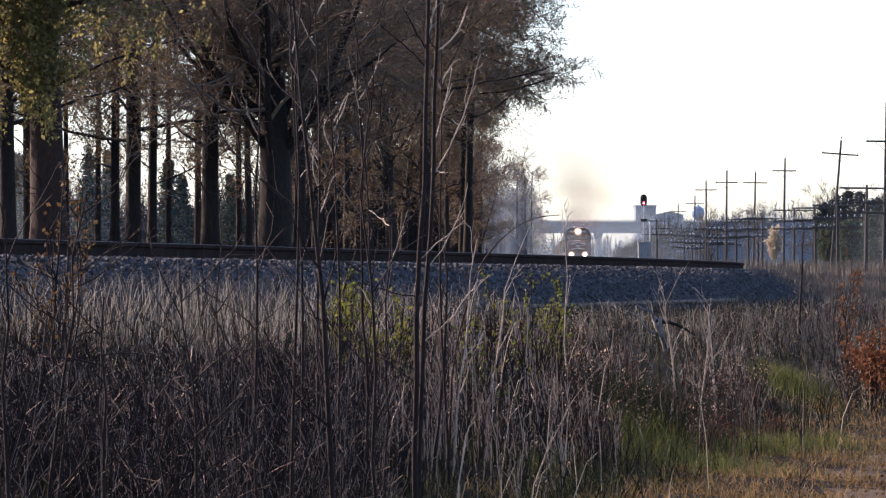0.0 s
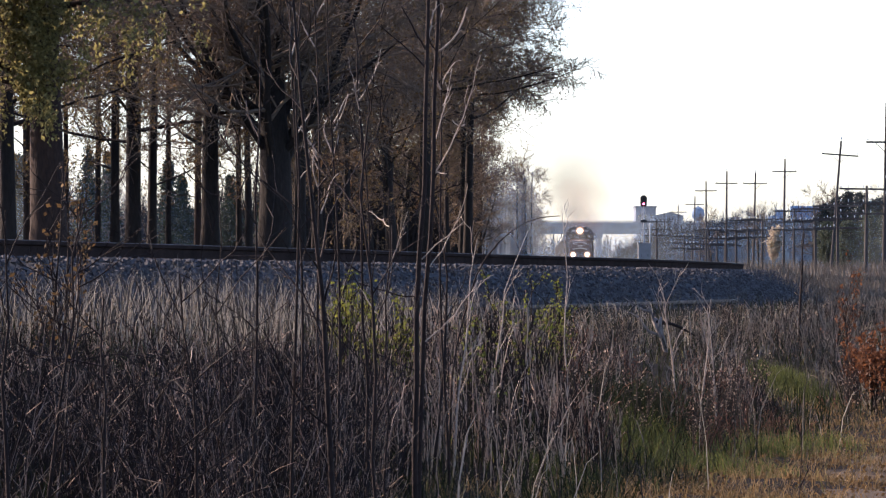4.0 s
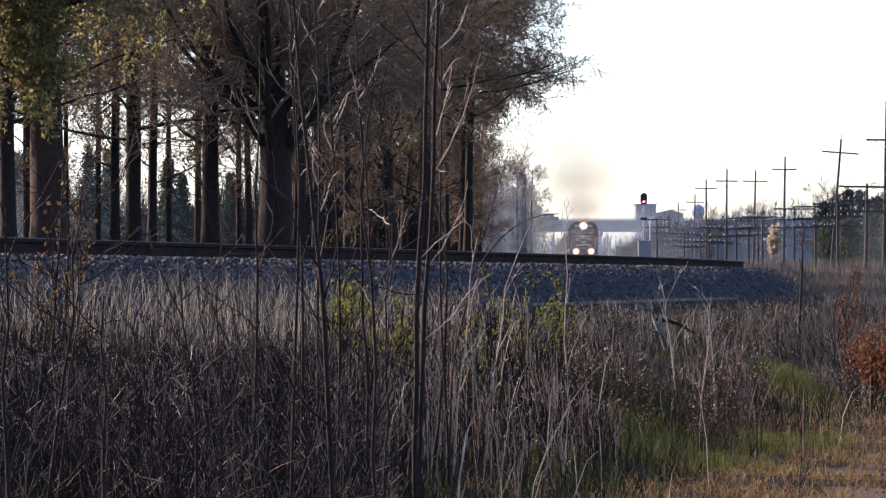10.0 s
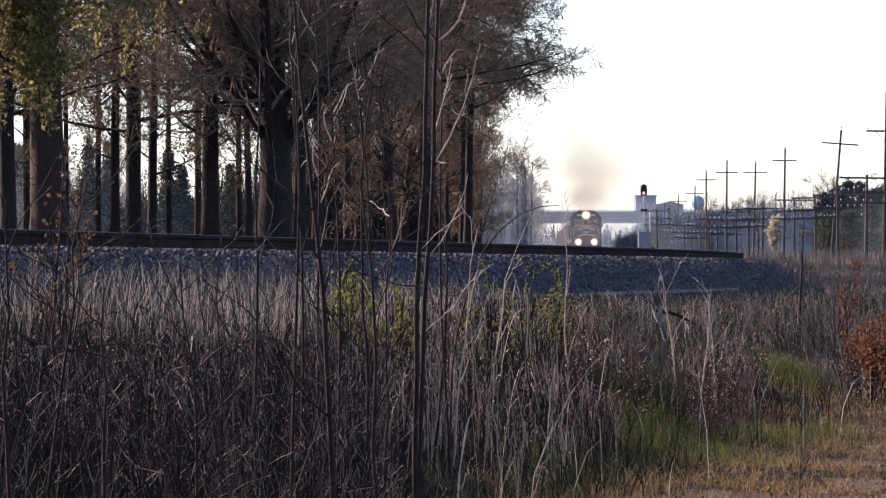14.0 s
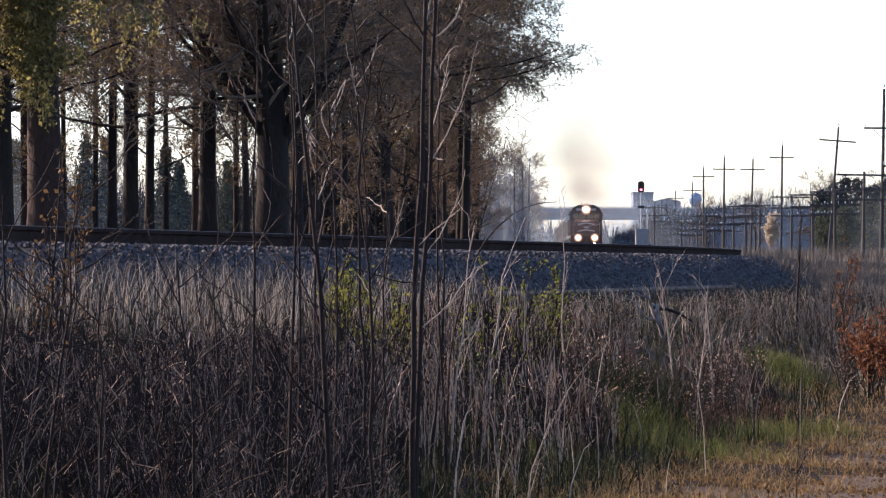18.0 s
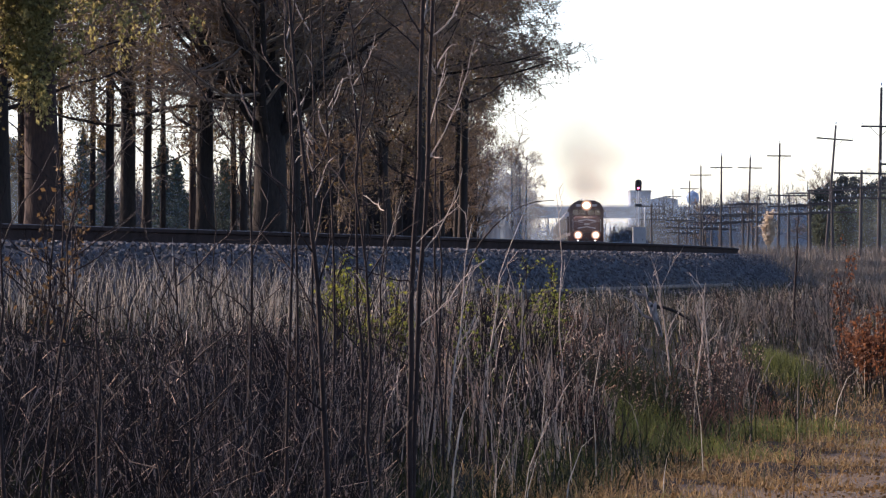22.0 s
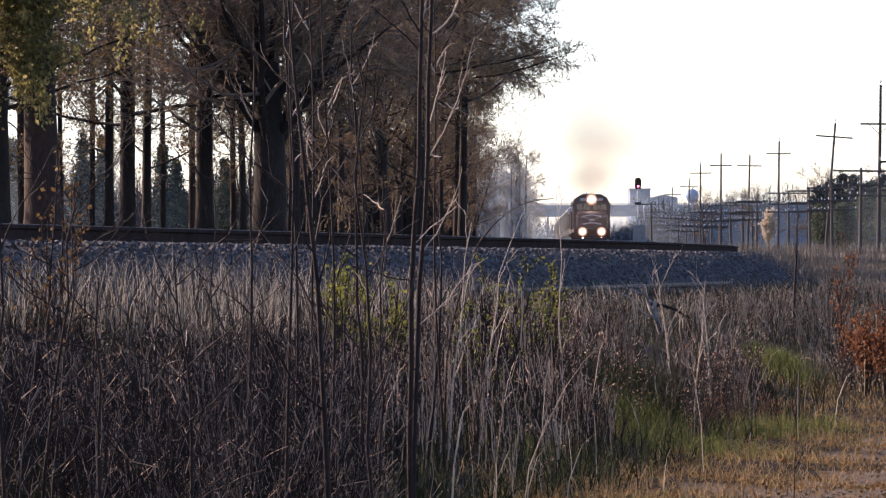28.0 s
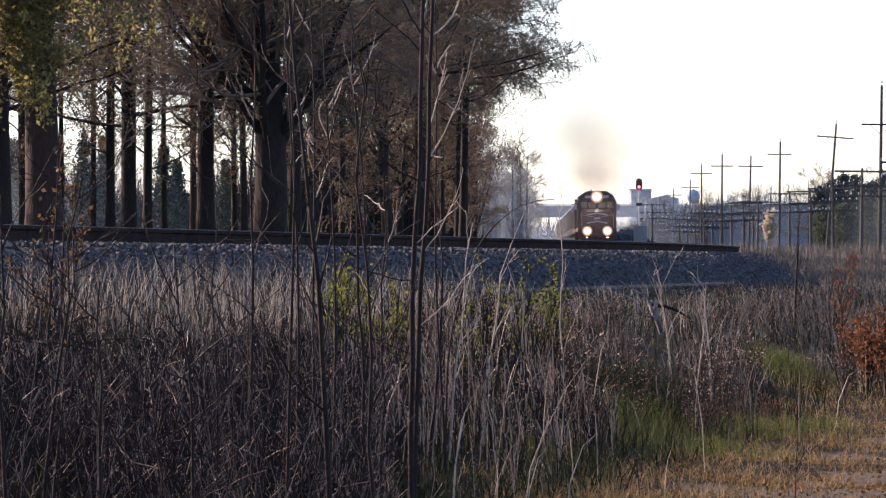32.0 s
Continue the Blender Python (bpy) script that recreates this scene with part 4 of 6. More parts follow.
thicket("far_thicket", "dense bluish thicket behind the telegraph poles", 490, 640, 0.697, 1.15, ([0.042, 0.050, 0.055, 0.07, 0.11], [2.2, 4.6, 5.8, 6.2, 6.6]), 8600, 33)
thicket("back_thicket", "hazy thicket behind the bare woods", 290, 370, -0.2, 0.535, ([-0.14, -0.044, -0.030, 0.008, 0.0145], [5.5, 5.5, 13.0, 12.5, 5.0]), 7200, 34)


# ---- the train ----
def bogie(parent, yc, n_axle, w=0.76, spread=1.6):
    b = part("bogie_frame", box(B(), -1.05, 1.05, yc - spread * (n_axle - 1) / 2 - 0.6, yc + spread * (n_axle - 1) / 2 + 0.6, 0.45, 0.85, 0.06), M_UNDER, parent)
    for k in range(n_axle):
        y = yc + (k - (n_axle - 1) / 2) * spread
        part("axle", rod(B(), (-0.75, y, 0.5), (0.75, y, 0.5), 0.09, n=8), M_UNDER, b)
        for s in (-1, 1):
            bm = rod(B(), (s * 0.69, y, 0.5), (s * 0.80, y, 0.5), 0.5, n=20)
            rod(bm, (s * 0.66, y, 0.5), (s * 0.69, y, 0.5), 0.53, n=20)
            part("wheel", bm, M_WHEEL, b)
    return b


def locomotive(lead):
    """A road diesel, nose towards -y, its front coupler at y = 0 and the rail head at z = 0."""
    ob = empty("diesel_locomotive")
    tagged(ob, "red and black diesel locomotive with lit headlights" if lead else "red and black trailing diesel locomotive", "locomotive", "train")
    part("frame", box(B(), -1.68, 1.68, 0.7, 21.6, 1.28, 1.62, 0.04), M_LOCO_BLACK, ob)
    part("pilot_plate", box(B(), -1.7, 1.7, 0.55, 0.72, 0.55, 1.6, 0.03), M_LOCO_RED, ob)
    plow = B()
    prism_x(plow, [(0.2, 0.12), (0.55, 0.12), (0.55, 0.75), (0.42, 0.7)], -1.45, 1.45)
    part("snow_plow", plow, M_LOCO_BLACK, ob)
    cp = box(B(), -0.16, 0.16, 0.0, 0.6, 0.72, 1.0, 0.05)
    part("coupler", cp, M_UNDER, ob)
    part("anticlimber", box(B(), -1.0, 1.0, 0.42, 0.6, 1.38, 1.6, 0.03), M_LOCO_BLACK, ob)
    # nose with bevelled cheeks
    nose = B()
    prism_x(nose, [(1.15, 1.62), (2.9, 1.62), (2.9, 3.28), (1.75, 3.2), (1.3, 2.95)], -1.32, 1.32)
    bmesh.ops.bevel(nose, geom=[e for e in nose.edges], offset=0.12, segments=2, affect="EDGES")
    no = part("short_hood", nose, M_LOCO_RED, ob)
    part("nose_door", box(B(), -0.85, -0.25, 1.06, 1.14, 1.7, 2.85, 0.02), M_LOCO_RED, no)
    for zc, half in ((2.78, 0.9), (2.05, 0.9)):
        for s in (-1, 1):
            bm = B()
            prism(bm, [(0, zc + 0.16), (s * half, zc), (s * half, zc - 0.11), (0, zc + 0.05)], 1.02, 1.135)
            part("white_stripe", bm, M_LOCO_WHITE, no, "white painted chevron stripe")
    part("emblem_bar", box(B(), -0.28, 0.28, 1.03, 1.13, 2.33, 2.5, 0.01), M_CABINET, no, "plain pale bar on the nose")
    # cab with sloped roof edges
    cab = B()
    prism(cab, [(-1.74, 1.62), (1.74, 1.62), (1.74, 3.95), (1.42, 4.55), (0.86, 4.85), (-0.86, 4.85), (-1.42, 4.55), (-1.74, 3.95)], 2.75, 5.3)
    c = part("cab", cab, M_LOCO_BLACK, ob)
    part("brow_panel", box(B(), -1.1, 1.1, 2.66, 2.75, 4.08, 4.5, 0.03), M_LOCO_RED, c)
    for s in (-1, 1):
        for x0, x1 in ((0.12, 0.78), (0.86, 1.40)):
            a, b = sorted((s * x0, s * x1))
            part("windshield", box(B(), a, b, 2.70, 2.76, 3.36, 3.92, 0.02), M_GLASS_DARK, c)
        for y0, y1 in ((3.2, 3.85), (3.95, 4.6)):
            part("side_window", box(B(), min(s * 1.73, s * 1.77), max(s * 1.73, s * 1.77), y0, y1, 3.2, 3.9, 0.01), M_GLASS_DARK, c)
        part("sunshade", box(B(), min(s * 1.74, s * 1.92), max(s * 1.74, s * 1.92), 3.2, 4.6, 3.93, 3.97, 0.01), M_LOCO_BLACK, c)
        mir = box(B(), min(s * 1.80, s * 2.02), max(s * 1.80, s * 2.02), 3.05, 3.1, 3.2, 3.7, 0.01)
        part("mirror", mir, M_STEEL_WHITE, c, "pale wing mirror")
        part("number_board", box(B(), min(s * 0.5, s * 1.05), max(s * 0.5, s * 1.05), 2.60, 2.68, 4.22, 4.46, 0.01), M_LOCO_WHITE, c, "pale blank board")
    # lamps
    hl = part("headlight_case", box(B(), -0.42, 0.42, 2.52, 2.75, 4.15, 4.56, 0.04), M_LOCO_BLACK, c)
    # glow disc added for the glare, wider than the headlight itself
    if lead:
        part("lens", rod(B(), (0, 0, 0), (0, 0.015, 0), 0.56, n=28), M_HEAD_GLARE, hl, "warm glow disc for the glare round a lamp").location = (0, 2.5, 4.35)
    for s in (-0.2, 0.2):
        part("headlight", rod(B(), (s, 2.5, 4.35), (s, 2.46, 4.35), 0.13, n=16), M_HEADLIGHT if lead else M_DARK_LENS, hl, "lit headlight" if lead else "dark headlight")
    for s in (-0.89, 0.89):
        ca = part("ditch_light_case", box(B(), s - 0.27, s + 0.27, 0.44, 0.62, 1.03, 1.57, 0.04), M_LOCO_BLACK, ob)
        # the same kind of glare disc, wider than the ditch light
        if lead:
            part("lens", rod(B(), (0, 0, 0), (0, 0.015, 0), 0.46, n=24), M_DITCH_GLARE, ca, "warm glow disc for the glare round a lamp").location = (s, 0.395, 1.3)
        part("ditch_light", rod(B(), (s, 0.40, 1.3), (s, 0.375, 1.3), 0.13, n=16), M_HEADLIGHT if lead else M_DARK_LENS, ca, "lit ditch light" if lead else "dark ditch light")
        part("step_light", rod(B(), (s, 0.52, 0.66), (s, 0.49, 0.66), 0.10, n=10), M_STEPLIGHT if lead else M_DARK_LENS, ob, "small lit step light" if lead else "dark lamp")
    # long hood, radiator, stack
    hood = B()
    prism(hood, [(-0.95, 1.62), (0.95, 1.62), (0.95, 4.15), (0.7, 4.5), (-0.7, 4.5), (-0.95, 4.15)], 5.3, 17.0)
    lh = part("long_hood", hood, M_LOCO_BLACK, ob)
    rad = B()
    prism(rad, [(-1.0, 1.62), (1.0, 1.62), (1.0, 3.5), (1.5, 3.8), (1.5, 4.6), (-1.5, 4.6), (-1.5, 3.8), (-1.0, 3.5)], 17.0, 20.9)
    part("radiator", rad, M_LOCO_BLACK, ob)
    part("exhaust_stack", box(B(), -0.35, 0.35, 10.5, 11.4, 4.5, 4.85, 0.04), M_UNDER, lh)
    for k in range(9):
        for s in (-1, 1):
            part("hood_door", box(B(), min(s * 0.95, s * 0.975), max(s * 0.95, s * 0.975), 5.6 + k * 1.22, 6.7 + k * 1.22, 1.8, 3.9, 0.01), M_LOCO_BLACK, lh)
    for k in range(3):
        part("roof_fan", rod(B(), (0, 12.6 + k * 1.4, 4.5), (0, 12.6 + k * 1.4, 4.68), 0.6, n=18), M_UNDER, lh)
    part("air_horn", rod(B(), (-0.5, 3.6, 4.78), (-0.5, 3.6, 5.0), 0.05, 0.14, 8), M_STEEL_WHITE, c)
    part("antenna_dome", box(B(), 0.2, 0.8, 3.9, 4.5, 4.78, 4.9, 0.04), M_STEEL_WHITE, c)
    part("fuel_tank", box(B(), -1.4, 1.4, 7.6, 13.6, 0.45, 1.28, 0.15), M_UNDER, ob)
    bogie(ob, 4.2, 3)
    bogie(ob, 17.6, 3)
    for s in (-1, 1):
        part("side_sill", box(B(), min(s * 1.5, s * 1.545), max(s * 1.5, s * 1.545), 0.7, 21.6, 1.36, 1.56, 0.01), M_LOCO_BLACK, ob)
        hr = part("handrail", rod(B(), (s * 1.46, 5.4, 2.6), (s * 1.46, 21.4, 2.6), 0.022, n=6), M_LOCO_WHITE, ob, "pale pipe handrail")
        for k in range(9):
            part("stanchion", rod(B(), (s * 1.46, 5.6 + k * 1.95, 1.62), (s * 1.46, 5.6 + k * 1.95, 2.6), 0.02, n=6), M_LOCO_WHITE, hr)
        fr = part("front_handrail", rod(B(), (s * 1.42, 0.62, 1.62), (s * 1.42, 0.62, 2.72), 0.022, n=6), M_CABINET, ob, "grey pipe handrail")
        part("cross_rail", rod(B(), (s * 1.42, 0.62, 2.72), (s * 0.35, 0.62, 2.55), 0.02, n=6), M_CABINET, fr)
        part("slope_rail", rod(B(), (s * 1.42, 0.62, 2.72), (s * 1.42, 2.7, 2.9), 0.02, n=6), M_CABINET, fr)
        for k in range(4):
            part("step", box(B(), min(s * 1.12, s * 1.5), max(s * 1.12, s * 1.5), 0.62, 0.95, 0.35 + k * 0.3, 0.39 + k * 0.3, 0.008), M_UNDER, ob)
    return ob


def hopper_car():
    ob = empty("covered_hopper_car")
    tagged(ob, "pale grey covered hopper wagon", "freight wagon", "train")
    body = B()
    prism(body, [(-1.35, 1.5), (1.35, 1.5), (1.56, 1.9), (1.56, 3.9), (1.25, 4.45), (0.5, 4.65), (-0.5, 4.65), (-1.25, 4.45), (-1.56, 3.9), (-1.56, 1.9)], 0.9, 16.6)
    b = part("body", body, M_HOPPER, ob)
    for k in range(13):
        for s in (-1, 1):
            part("side_rib", box(B(), min(s * 1.56, s * 1.62), max(s * 1.56, s * 1.62), 1.5 + k * 1.2, 1.6 + k * 1.2, 1.9, 3.9, 0.01), M_HOPPER, b)
    part("roof_walk", box(B(), -0.35, 0.35, 0.9, 16.6, 4.7, 4.76, 0.01), M_STEEL_WHITE, ob)
    for k in range(3):
        h = B()
        r = bmesh.ops.create_cone(h, cap_ends=True, segments=4, radius1=0.5, radius2=1.9, depth=1.0, matrix=pose(0, 4.2 + 4.5 * k, 1.0, 0, 0, 45))
        part("hopper_chute", h, M_HOPPER, ob)
    part("underframe", box(B(), -0.3, 0.3, 0, 17.5, 0.85, 1.2, 0.04), M_UNDER, ob)
    for yy in (0.7, 16.8):
        part("end_platform", box(B(), -1.5, 1.5, yy - 0.25, yy + 0.25, 1.1, 1.3, 0.02), M_UNDER, ob)
    bogie(ob, 2.4, 2, spread=1.75)
    bogie(ob, 15.1, 2, spread=1.75)
    return ob


TRAIN = [(locomotive(True), 0.0), (locomotive(False), 22.3)]
first_car = hopper_car()
for k in range(13):
    TRAIN.append((first_car if k == 0 else copy_thing(first_car, pose(0, 0, 0)), 44.6 + 17.9 * k))


def train_rows(back):
    """Rows for one vehicle whose front runs that far behind the first coupler."""
    rows = []
    for t in range(0, 33):
        y = 555.0 - 0.45 - 182.0 * t / 32 + back
        m = float(line_m(y))
        slope = float(rail_z(y + 18) - rail_z(y)) / 18
        rows.append((t, pose(float(line_x(y)), y, float(rail_z(y)), math.degrees(math.atan(slope)), 0, -math.degrees(math.atan(m)))))
    return rows


# ---- exhaust and haze ----
def puff(name, rx, ry, rz, seed, col, density, label):
    bm = B()
    bmesh.ops.create_icosphere(bm, subdivisions=3, radius=1.0)
    bmesh.ops.delete(bm, geom=[v for v in bm.verts if v.co.y > 0.05], context="VERTS")
    for v in bm.verts:
        k = 1 + 0.12 * noise.noise(v.co * 1.7 + Vector((seed, 0, 0)))
        v.co = Vector((v.co.x * rx * k, v.co.y * ry * k, v.co.z * rz * k))
    ob = part(name, bm, airy("smoke_" + str(seed), col, density, (rx, rz), rough_edge=0.35, scale=0.6 / rx * 2), smooth=True)
    ob.visible_shadow = False
    return tagged(ob, label, "smoke")


SMOKE = []
for k, (dx, dz, rx, rz, den) in enumerate(((0.0, 7.0, 5.0, 3.4, 0.52), (0.2, 9.8, 8.8, 5.4, 0.50), (-0.6, 13.8, 13.5, 7.5, 0.40))):
    SMOKE.append((puff("exhaust_smoke", rx, rx * 0.8, rz, 500 + k, (0.17, 0.115, 0.108), den, "thin brown exhaust smoke above the locomotive"), dx, dz, k))

# see-through shell added to pale the locomotive as haze would
DRIFT = puff("drifting_haze", 5.2, 3.0, 3.6, 520, (0.5, 0.42, 0.40), 0.11, "see-through warm shell standing in for haze round the locomotive")


def smoke_rows(dx, dz, k):
    rows = []
    for t in range(0, 33):
        y = 555.0 - 182.0 * t / 32 + 11.0 + 1.5 * k
        a = 0.35 * (k + 0.5)
        rows.append((t, pose(float(line_x(y)) + dx + a * math.sin(t * 0.9 + k * 1.3), y, float(rail_z(y)) + dz - 0.8 + a * 0.6 * math.sin(t * 0.7 + k), 0, 12 * math.sin(t * 0.4 + k), 0)))
    return rows


def haze_sheet(y, x0, x1, z1, density, seed):
    """A see-through, gently bowed sheet that stands in for haze in the distance."""
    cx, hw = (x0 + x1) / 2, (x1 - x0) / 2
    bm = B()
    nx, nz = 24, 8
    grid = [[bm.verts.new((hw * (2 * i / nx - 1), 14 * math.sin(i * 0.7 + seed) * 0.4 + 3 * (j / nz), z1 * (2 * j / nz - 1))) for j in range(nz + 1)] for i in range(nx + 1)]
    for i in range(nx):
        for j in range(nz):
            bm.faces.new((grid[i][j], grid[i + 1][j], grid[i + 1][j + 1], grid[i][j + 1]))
    ob = part("haze_sheet", bm, airy("haze_" + str(seed), (0.37, 0.445, 0.52), density, (hw, z1), rough_edge=0.25, scale=0.03), smooth=True)
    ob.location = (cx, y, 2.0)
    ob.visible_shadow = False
    return tagged(ob, "see-through bluish sheet standing in for distance haze", "haze", kind="stuff")


# bluish sheets added at several depths to pale what lies behind them
haze_sheet(182, -95, 4, 20, 0.48, 1)
haze_sheet(332, -90, 8.5, 26, 0.42, 2)
haze_sheet(880, -300, 380, 24, 0.38, 4)
haze_sheet(470, -10, 110, 16, 0.54, 3)
haze_sheet(322, 22, 75, 13, 0.42, 6)
haze_sheet(340, -2, 12, 15, 0.5, 7)
haze_sheet(1440, 36, 86, 34, 0.8, 8)


# ---- road traffic on the bridge ----
def wheels(ob, ys, half, r):
    for y in ys:
        for s in (-1, 1):
            w = part("wheel", rod(B(), (y, s * half - 0.13, r), (y, s * half + 0.13, r), r, n=14), M_TYRE, ob)
            part("rim", rod(B(), (y, s * half - 0.14, r), (y, s * half + 0.14, r), r * 0.55, n=10), M_STEEL_WHITE, w)


def lorry():
    ob = empty("articulated_truck")
    tagged(ob, "truck with a long blue box trailer on the bridge", "truck")
    part("trailer", box(B(), 0, 11.2, -1.28, 1.28, 1.1, 4.05, 0.05), M_TRAILER, ob)
    part("trailer_chassis", box(B(), 0.3, 11.0, -0.5, 0.5, 0.85, 1.1), M_UNDER, ob)
    part("cab", prism_x(B(), [(-1.2, 0.6), (1.2, 0.6), (1.2, 3.2), (-1.2, 3.2)], -3.4, -1.2), M_TRAILER, ob)
    part("bonnet", box(B(), -4.9, -3.4, -1.05, 1.05, 0.6, 1.9, 0.12), M_TRAILER, ob)
    part("windshield", box(B(), -3.43, -3.38, -1.0, 1.0, 2.0, 2.9, 0.01), M_GLASS_DARK, ob)
    part("frame", box(B(), -4.8, 1.5, -0.45, 0.45, 0.5, 0.8), M_UNDER, ob)
    wheels(ob, (-4.1, -0.6, 0.7, 9.0, 10.3), 1.05, 0.5)
    return ob


def car(name, label, tall):
    ob = empty(name)
    tagged(ob, label, "car")
    part("body", box(B(), -2.3, 2.3, -0.9, 0.9, 0.35, 0.95 + tall * 0.2, 0.15), M_CAR_DARK, ob)
    part("cabin", prism_x(B(), [(-0.85, 0.9), (0.85, 0.9), (0.7, 1.5 + tall * 0.35), (-0.7, 1.5 + tall * 0.35)], -1.2, 1.0 + tall * 0.3), M_CAR_DARK, ob)
    part("side_window", box(B(), -1.0, 0.9, -0.84, -0.78, 1.05, 1.4 + tall * 0.3, 0.01), M_GLASS_DARK, ob)
    part("front_bumper", box(B(), 2.25, 2.36, -0.85, 0.85, 0.4, 0.7, 0.03), M_UNDER, ob)
    wheels(ob, (-1.45, 1.45), 0.82, 0.34)
    return ob


TRAFFIC = [(lorry(), 36.6, -16.2, 6.5, 2.6), (car("pickup_truck", "dark pickup truck crossing the bridge", 1), 40.6, 17.4, 11.0, -2.6),
           (car("passenger_car", "dark car crossing the bridge", 0), 37.5, 13.4, 2.0, -2.6), (car("passenger_car", "dark car crossing the bridge", 0), 36.6, 15.0, 20.0, -2.6)]


# ---- growth on the bank ----
def scatter(n, rng, y0, y1, spread=0.19):
    y = np.exp(rng.uniform(np.log(y0), np.log(y1), n))
    x = rng.uniform(-1, 1, n) * spread * y
    return x, y, off_line(x, y)


def growth():
    rng = np.random.default_rng(77)

    def top_limit(x, y):
        """The growth is lower to the right, where the bank lies open."""
        return 1.6 - y * np.interp(x / y, [-0.11, -0.06, -0.02, 0.01, 0.025, 0.07, 0.10], [-0.0045, -0.004, -0.002, 0.001, 0.0068, 0.0068, 0.003])

    def weed_limit(x, y):
        return 1.6 - y * np.interp(x / y, [-0.11, -0.06, -0.02, 0.0, 0.022, 0.040, 0.071, 0.080, 0.089, 0.10], [0.0185, 0.0185, 0.013, 0.006, 0.0075, 0.0165, 0.0165, 0.026, 0.017, 0.0150])

    # pale dry grass
    x, y, d = scatter(76000, rng, 23, 105)
    patch = np.sin(x * 1.1 + 0.3 * y) * np.sin(y * 0.35 + 1) + 0.6 * np.sin(x * 3.1 - y)
    k = (d > 2.75) & (d < 8.3) & (rng.uniform(size=len(x)) < np.where(d < np.interp(x / y, [-0.09, -0.05], [3.7, 4.8]), np.interp(x / y, [0.008, 0.02, 0.034, 0.044], [0.95, 0.36, 0.7, 0.5]), np.where(x > 0, 0.015, np.where(y < 33, 0.012, 0.07))) * np.where(patch > -0.3, 1, 0.4))
    k &= ~((np.abs(x - 0.0515 * y) < 0.42) & (y > 38) & (y < 51.3))
    x, y, d = x[k], y[k], d[k]
    z = terrain(x, y)
    h = np.clip(np.minimum(rng.uniform(0.35, 1.1, len(x)), top_limit(x, y) + rng.normal(0, 0.08, len(x)) - z), 0.12, 2) * 1.3
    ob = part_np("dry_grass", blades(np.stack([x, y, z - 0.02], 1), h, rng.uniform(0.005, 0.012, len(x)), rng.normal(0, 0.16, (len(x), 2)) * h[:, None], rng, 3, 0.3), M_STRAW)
    tagged(ob, "pale dry grass standing along the foot of the bank", "grass", kind="stuff")
    # dead weeds in clumps: many upright stalks from one root, with short rising side shoots
    def clumps(n, y0, y1, f0, f1, d0, d1, per, seed, gap):
        g = np.random.default_rng(seed)
        cy = g.uniform(y0, y1, n)
        cx = g.uniform(f0, f1, n) * cy
        d = off_line(cx, cy)
        keep = (d > d0) & (d < d1) & ~((np.abs(cx - 0.0515 * cy) < 0.3) & (cy > 40)) & ~((np.abs(cx - 0.081 * cy) < 0.42) & (cy > 44) & (cy < 54)) & ~((np.abs(cx - 0.047 * cy) < 0.28) & (cy < 42)) & (np.sin(cx * 2.6 + 0.8) * np.sin(cy * 0.75 + cx) < gap)
        cx, cy = cx[keep], cy[keep]
        count = g.integers(per[0], per[1], len(cx))
        own = np.repeat(np.arange(len(cx)), count)
        spread = g.uniform(0.04, 0.15, len(cx))[own]
        x, y = cx[own] + g.normal(0, 1, len(own)) * spread, cy[own] + g.normal(0, 1, len(own)) * spread
        tall = g.uniform(0.55, 1.1, len(cx))[own]
        return x, y, tall, own, g

    def weeds(name, label, mat, zone, rad, shoots, shoot_len, leaf, wild=1.0, limit=None):
        x, y, tall, own, g = clumps(*zone)
        n = len(x)
        z = terrain(x, y)
        h = np.clip(np.minimum(g.uniform(0.7, 1.55, n), (limit or weed_limit)(x, y) + g.normal(0.0, 0.09, n) - z), 0.18, 2) * np.clip(tall + g.normal(0, 0.08, n), 0.4, 1.12)
        h *= np.where(x > -0.02 * y, np.interp(off_line(x, y), [5.8, 7.4], [1.0, 0.42]), 1.0)
        t = np.linspace(0, 1, 5)
        P = np.stack([x, y, z - 0.03], 1)[:, None].repeat(5, 1)
        P[:, :, :2] += (g.normal(0, 0.11 * wild, (n, 2)) * h[:, None])[:, None] * t[None, :, None] ** 1.4 + g.normal(0, 0.012, (n, 5, 2)) * t[None, :, None]
        P[:, :, 2] += h[:, None] * t[None]
        bent = g.uniform(size=n) < 0.07
        P[bent, 3:, 0] += g.normal(0, 0.12, bent.sum())[:, None] * np.array([0.5, 1.0])
        P[bent, 4, 2] = P[bent, 3, 2] - 0.05
        R = g.uniform(*rad, n)[:, None] * np.linspace(1, 0.55, 5)[None] * np.clip(y / 34, 0.55, 1.1)[:, None]
        SP, SR = sprout(P, R, shoots, 0.3 if wild == 1 else 0.08, 0.99, shoot_len, 34 + 8 * (wild - 1), 0.35 / wild, 0.22, 3, g, 0.7, 0.6, rmin=0.0024)
        ob = part_np(name, joined(tubes(P, R, 3), tubes(SP, SR, 3)), mat)
        tagged(ob, label, "weeds", kind="stuff")
        if leaf:
            tips = SP[:, 2]
            at = tips[g.integers(0, len(tips), leaf)]
            ob = part_np("weed_leaves", leaves(at, g.uniform(0.010, 0.022, leaf), g, 0.6), mat)
            tagged(ob, "shrivelled brown leaves and seed heads on the weeds", "weeds", kind="stuff")

    # pale and near-black colours stand for sunlit and shaded stalks
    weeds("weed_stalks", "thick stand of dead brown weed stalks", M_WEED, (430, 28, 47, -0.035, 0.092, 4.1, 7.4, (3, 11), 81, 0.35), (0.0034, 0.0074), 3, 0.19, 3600)
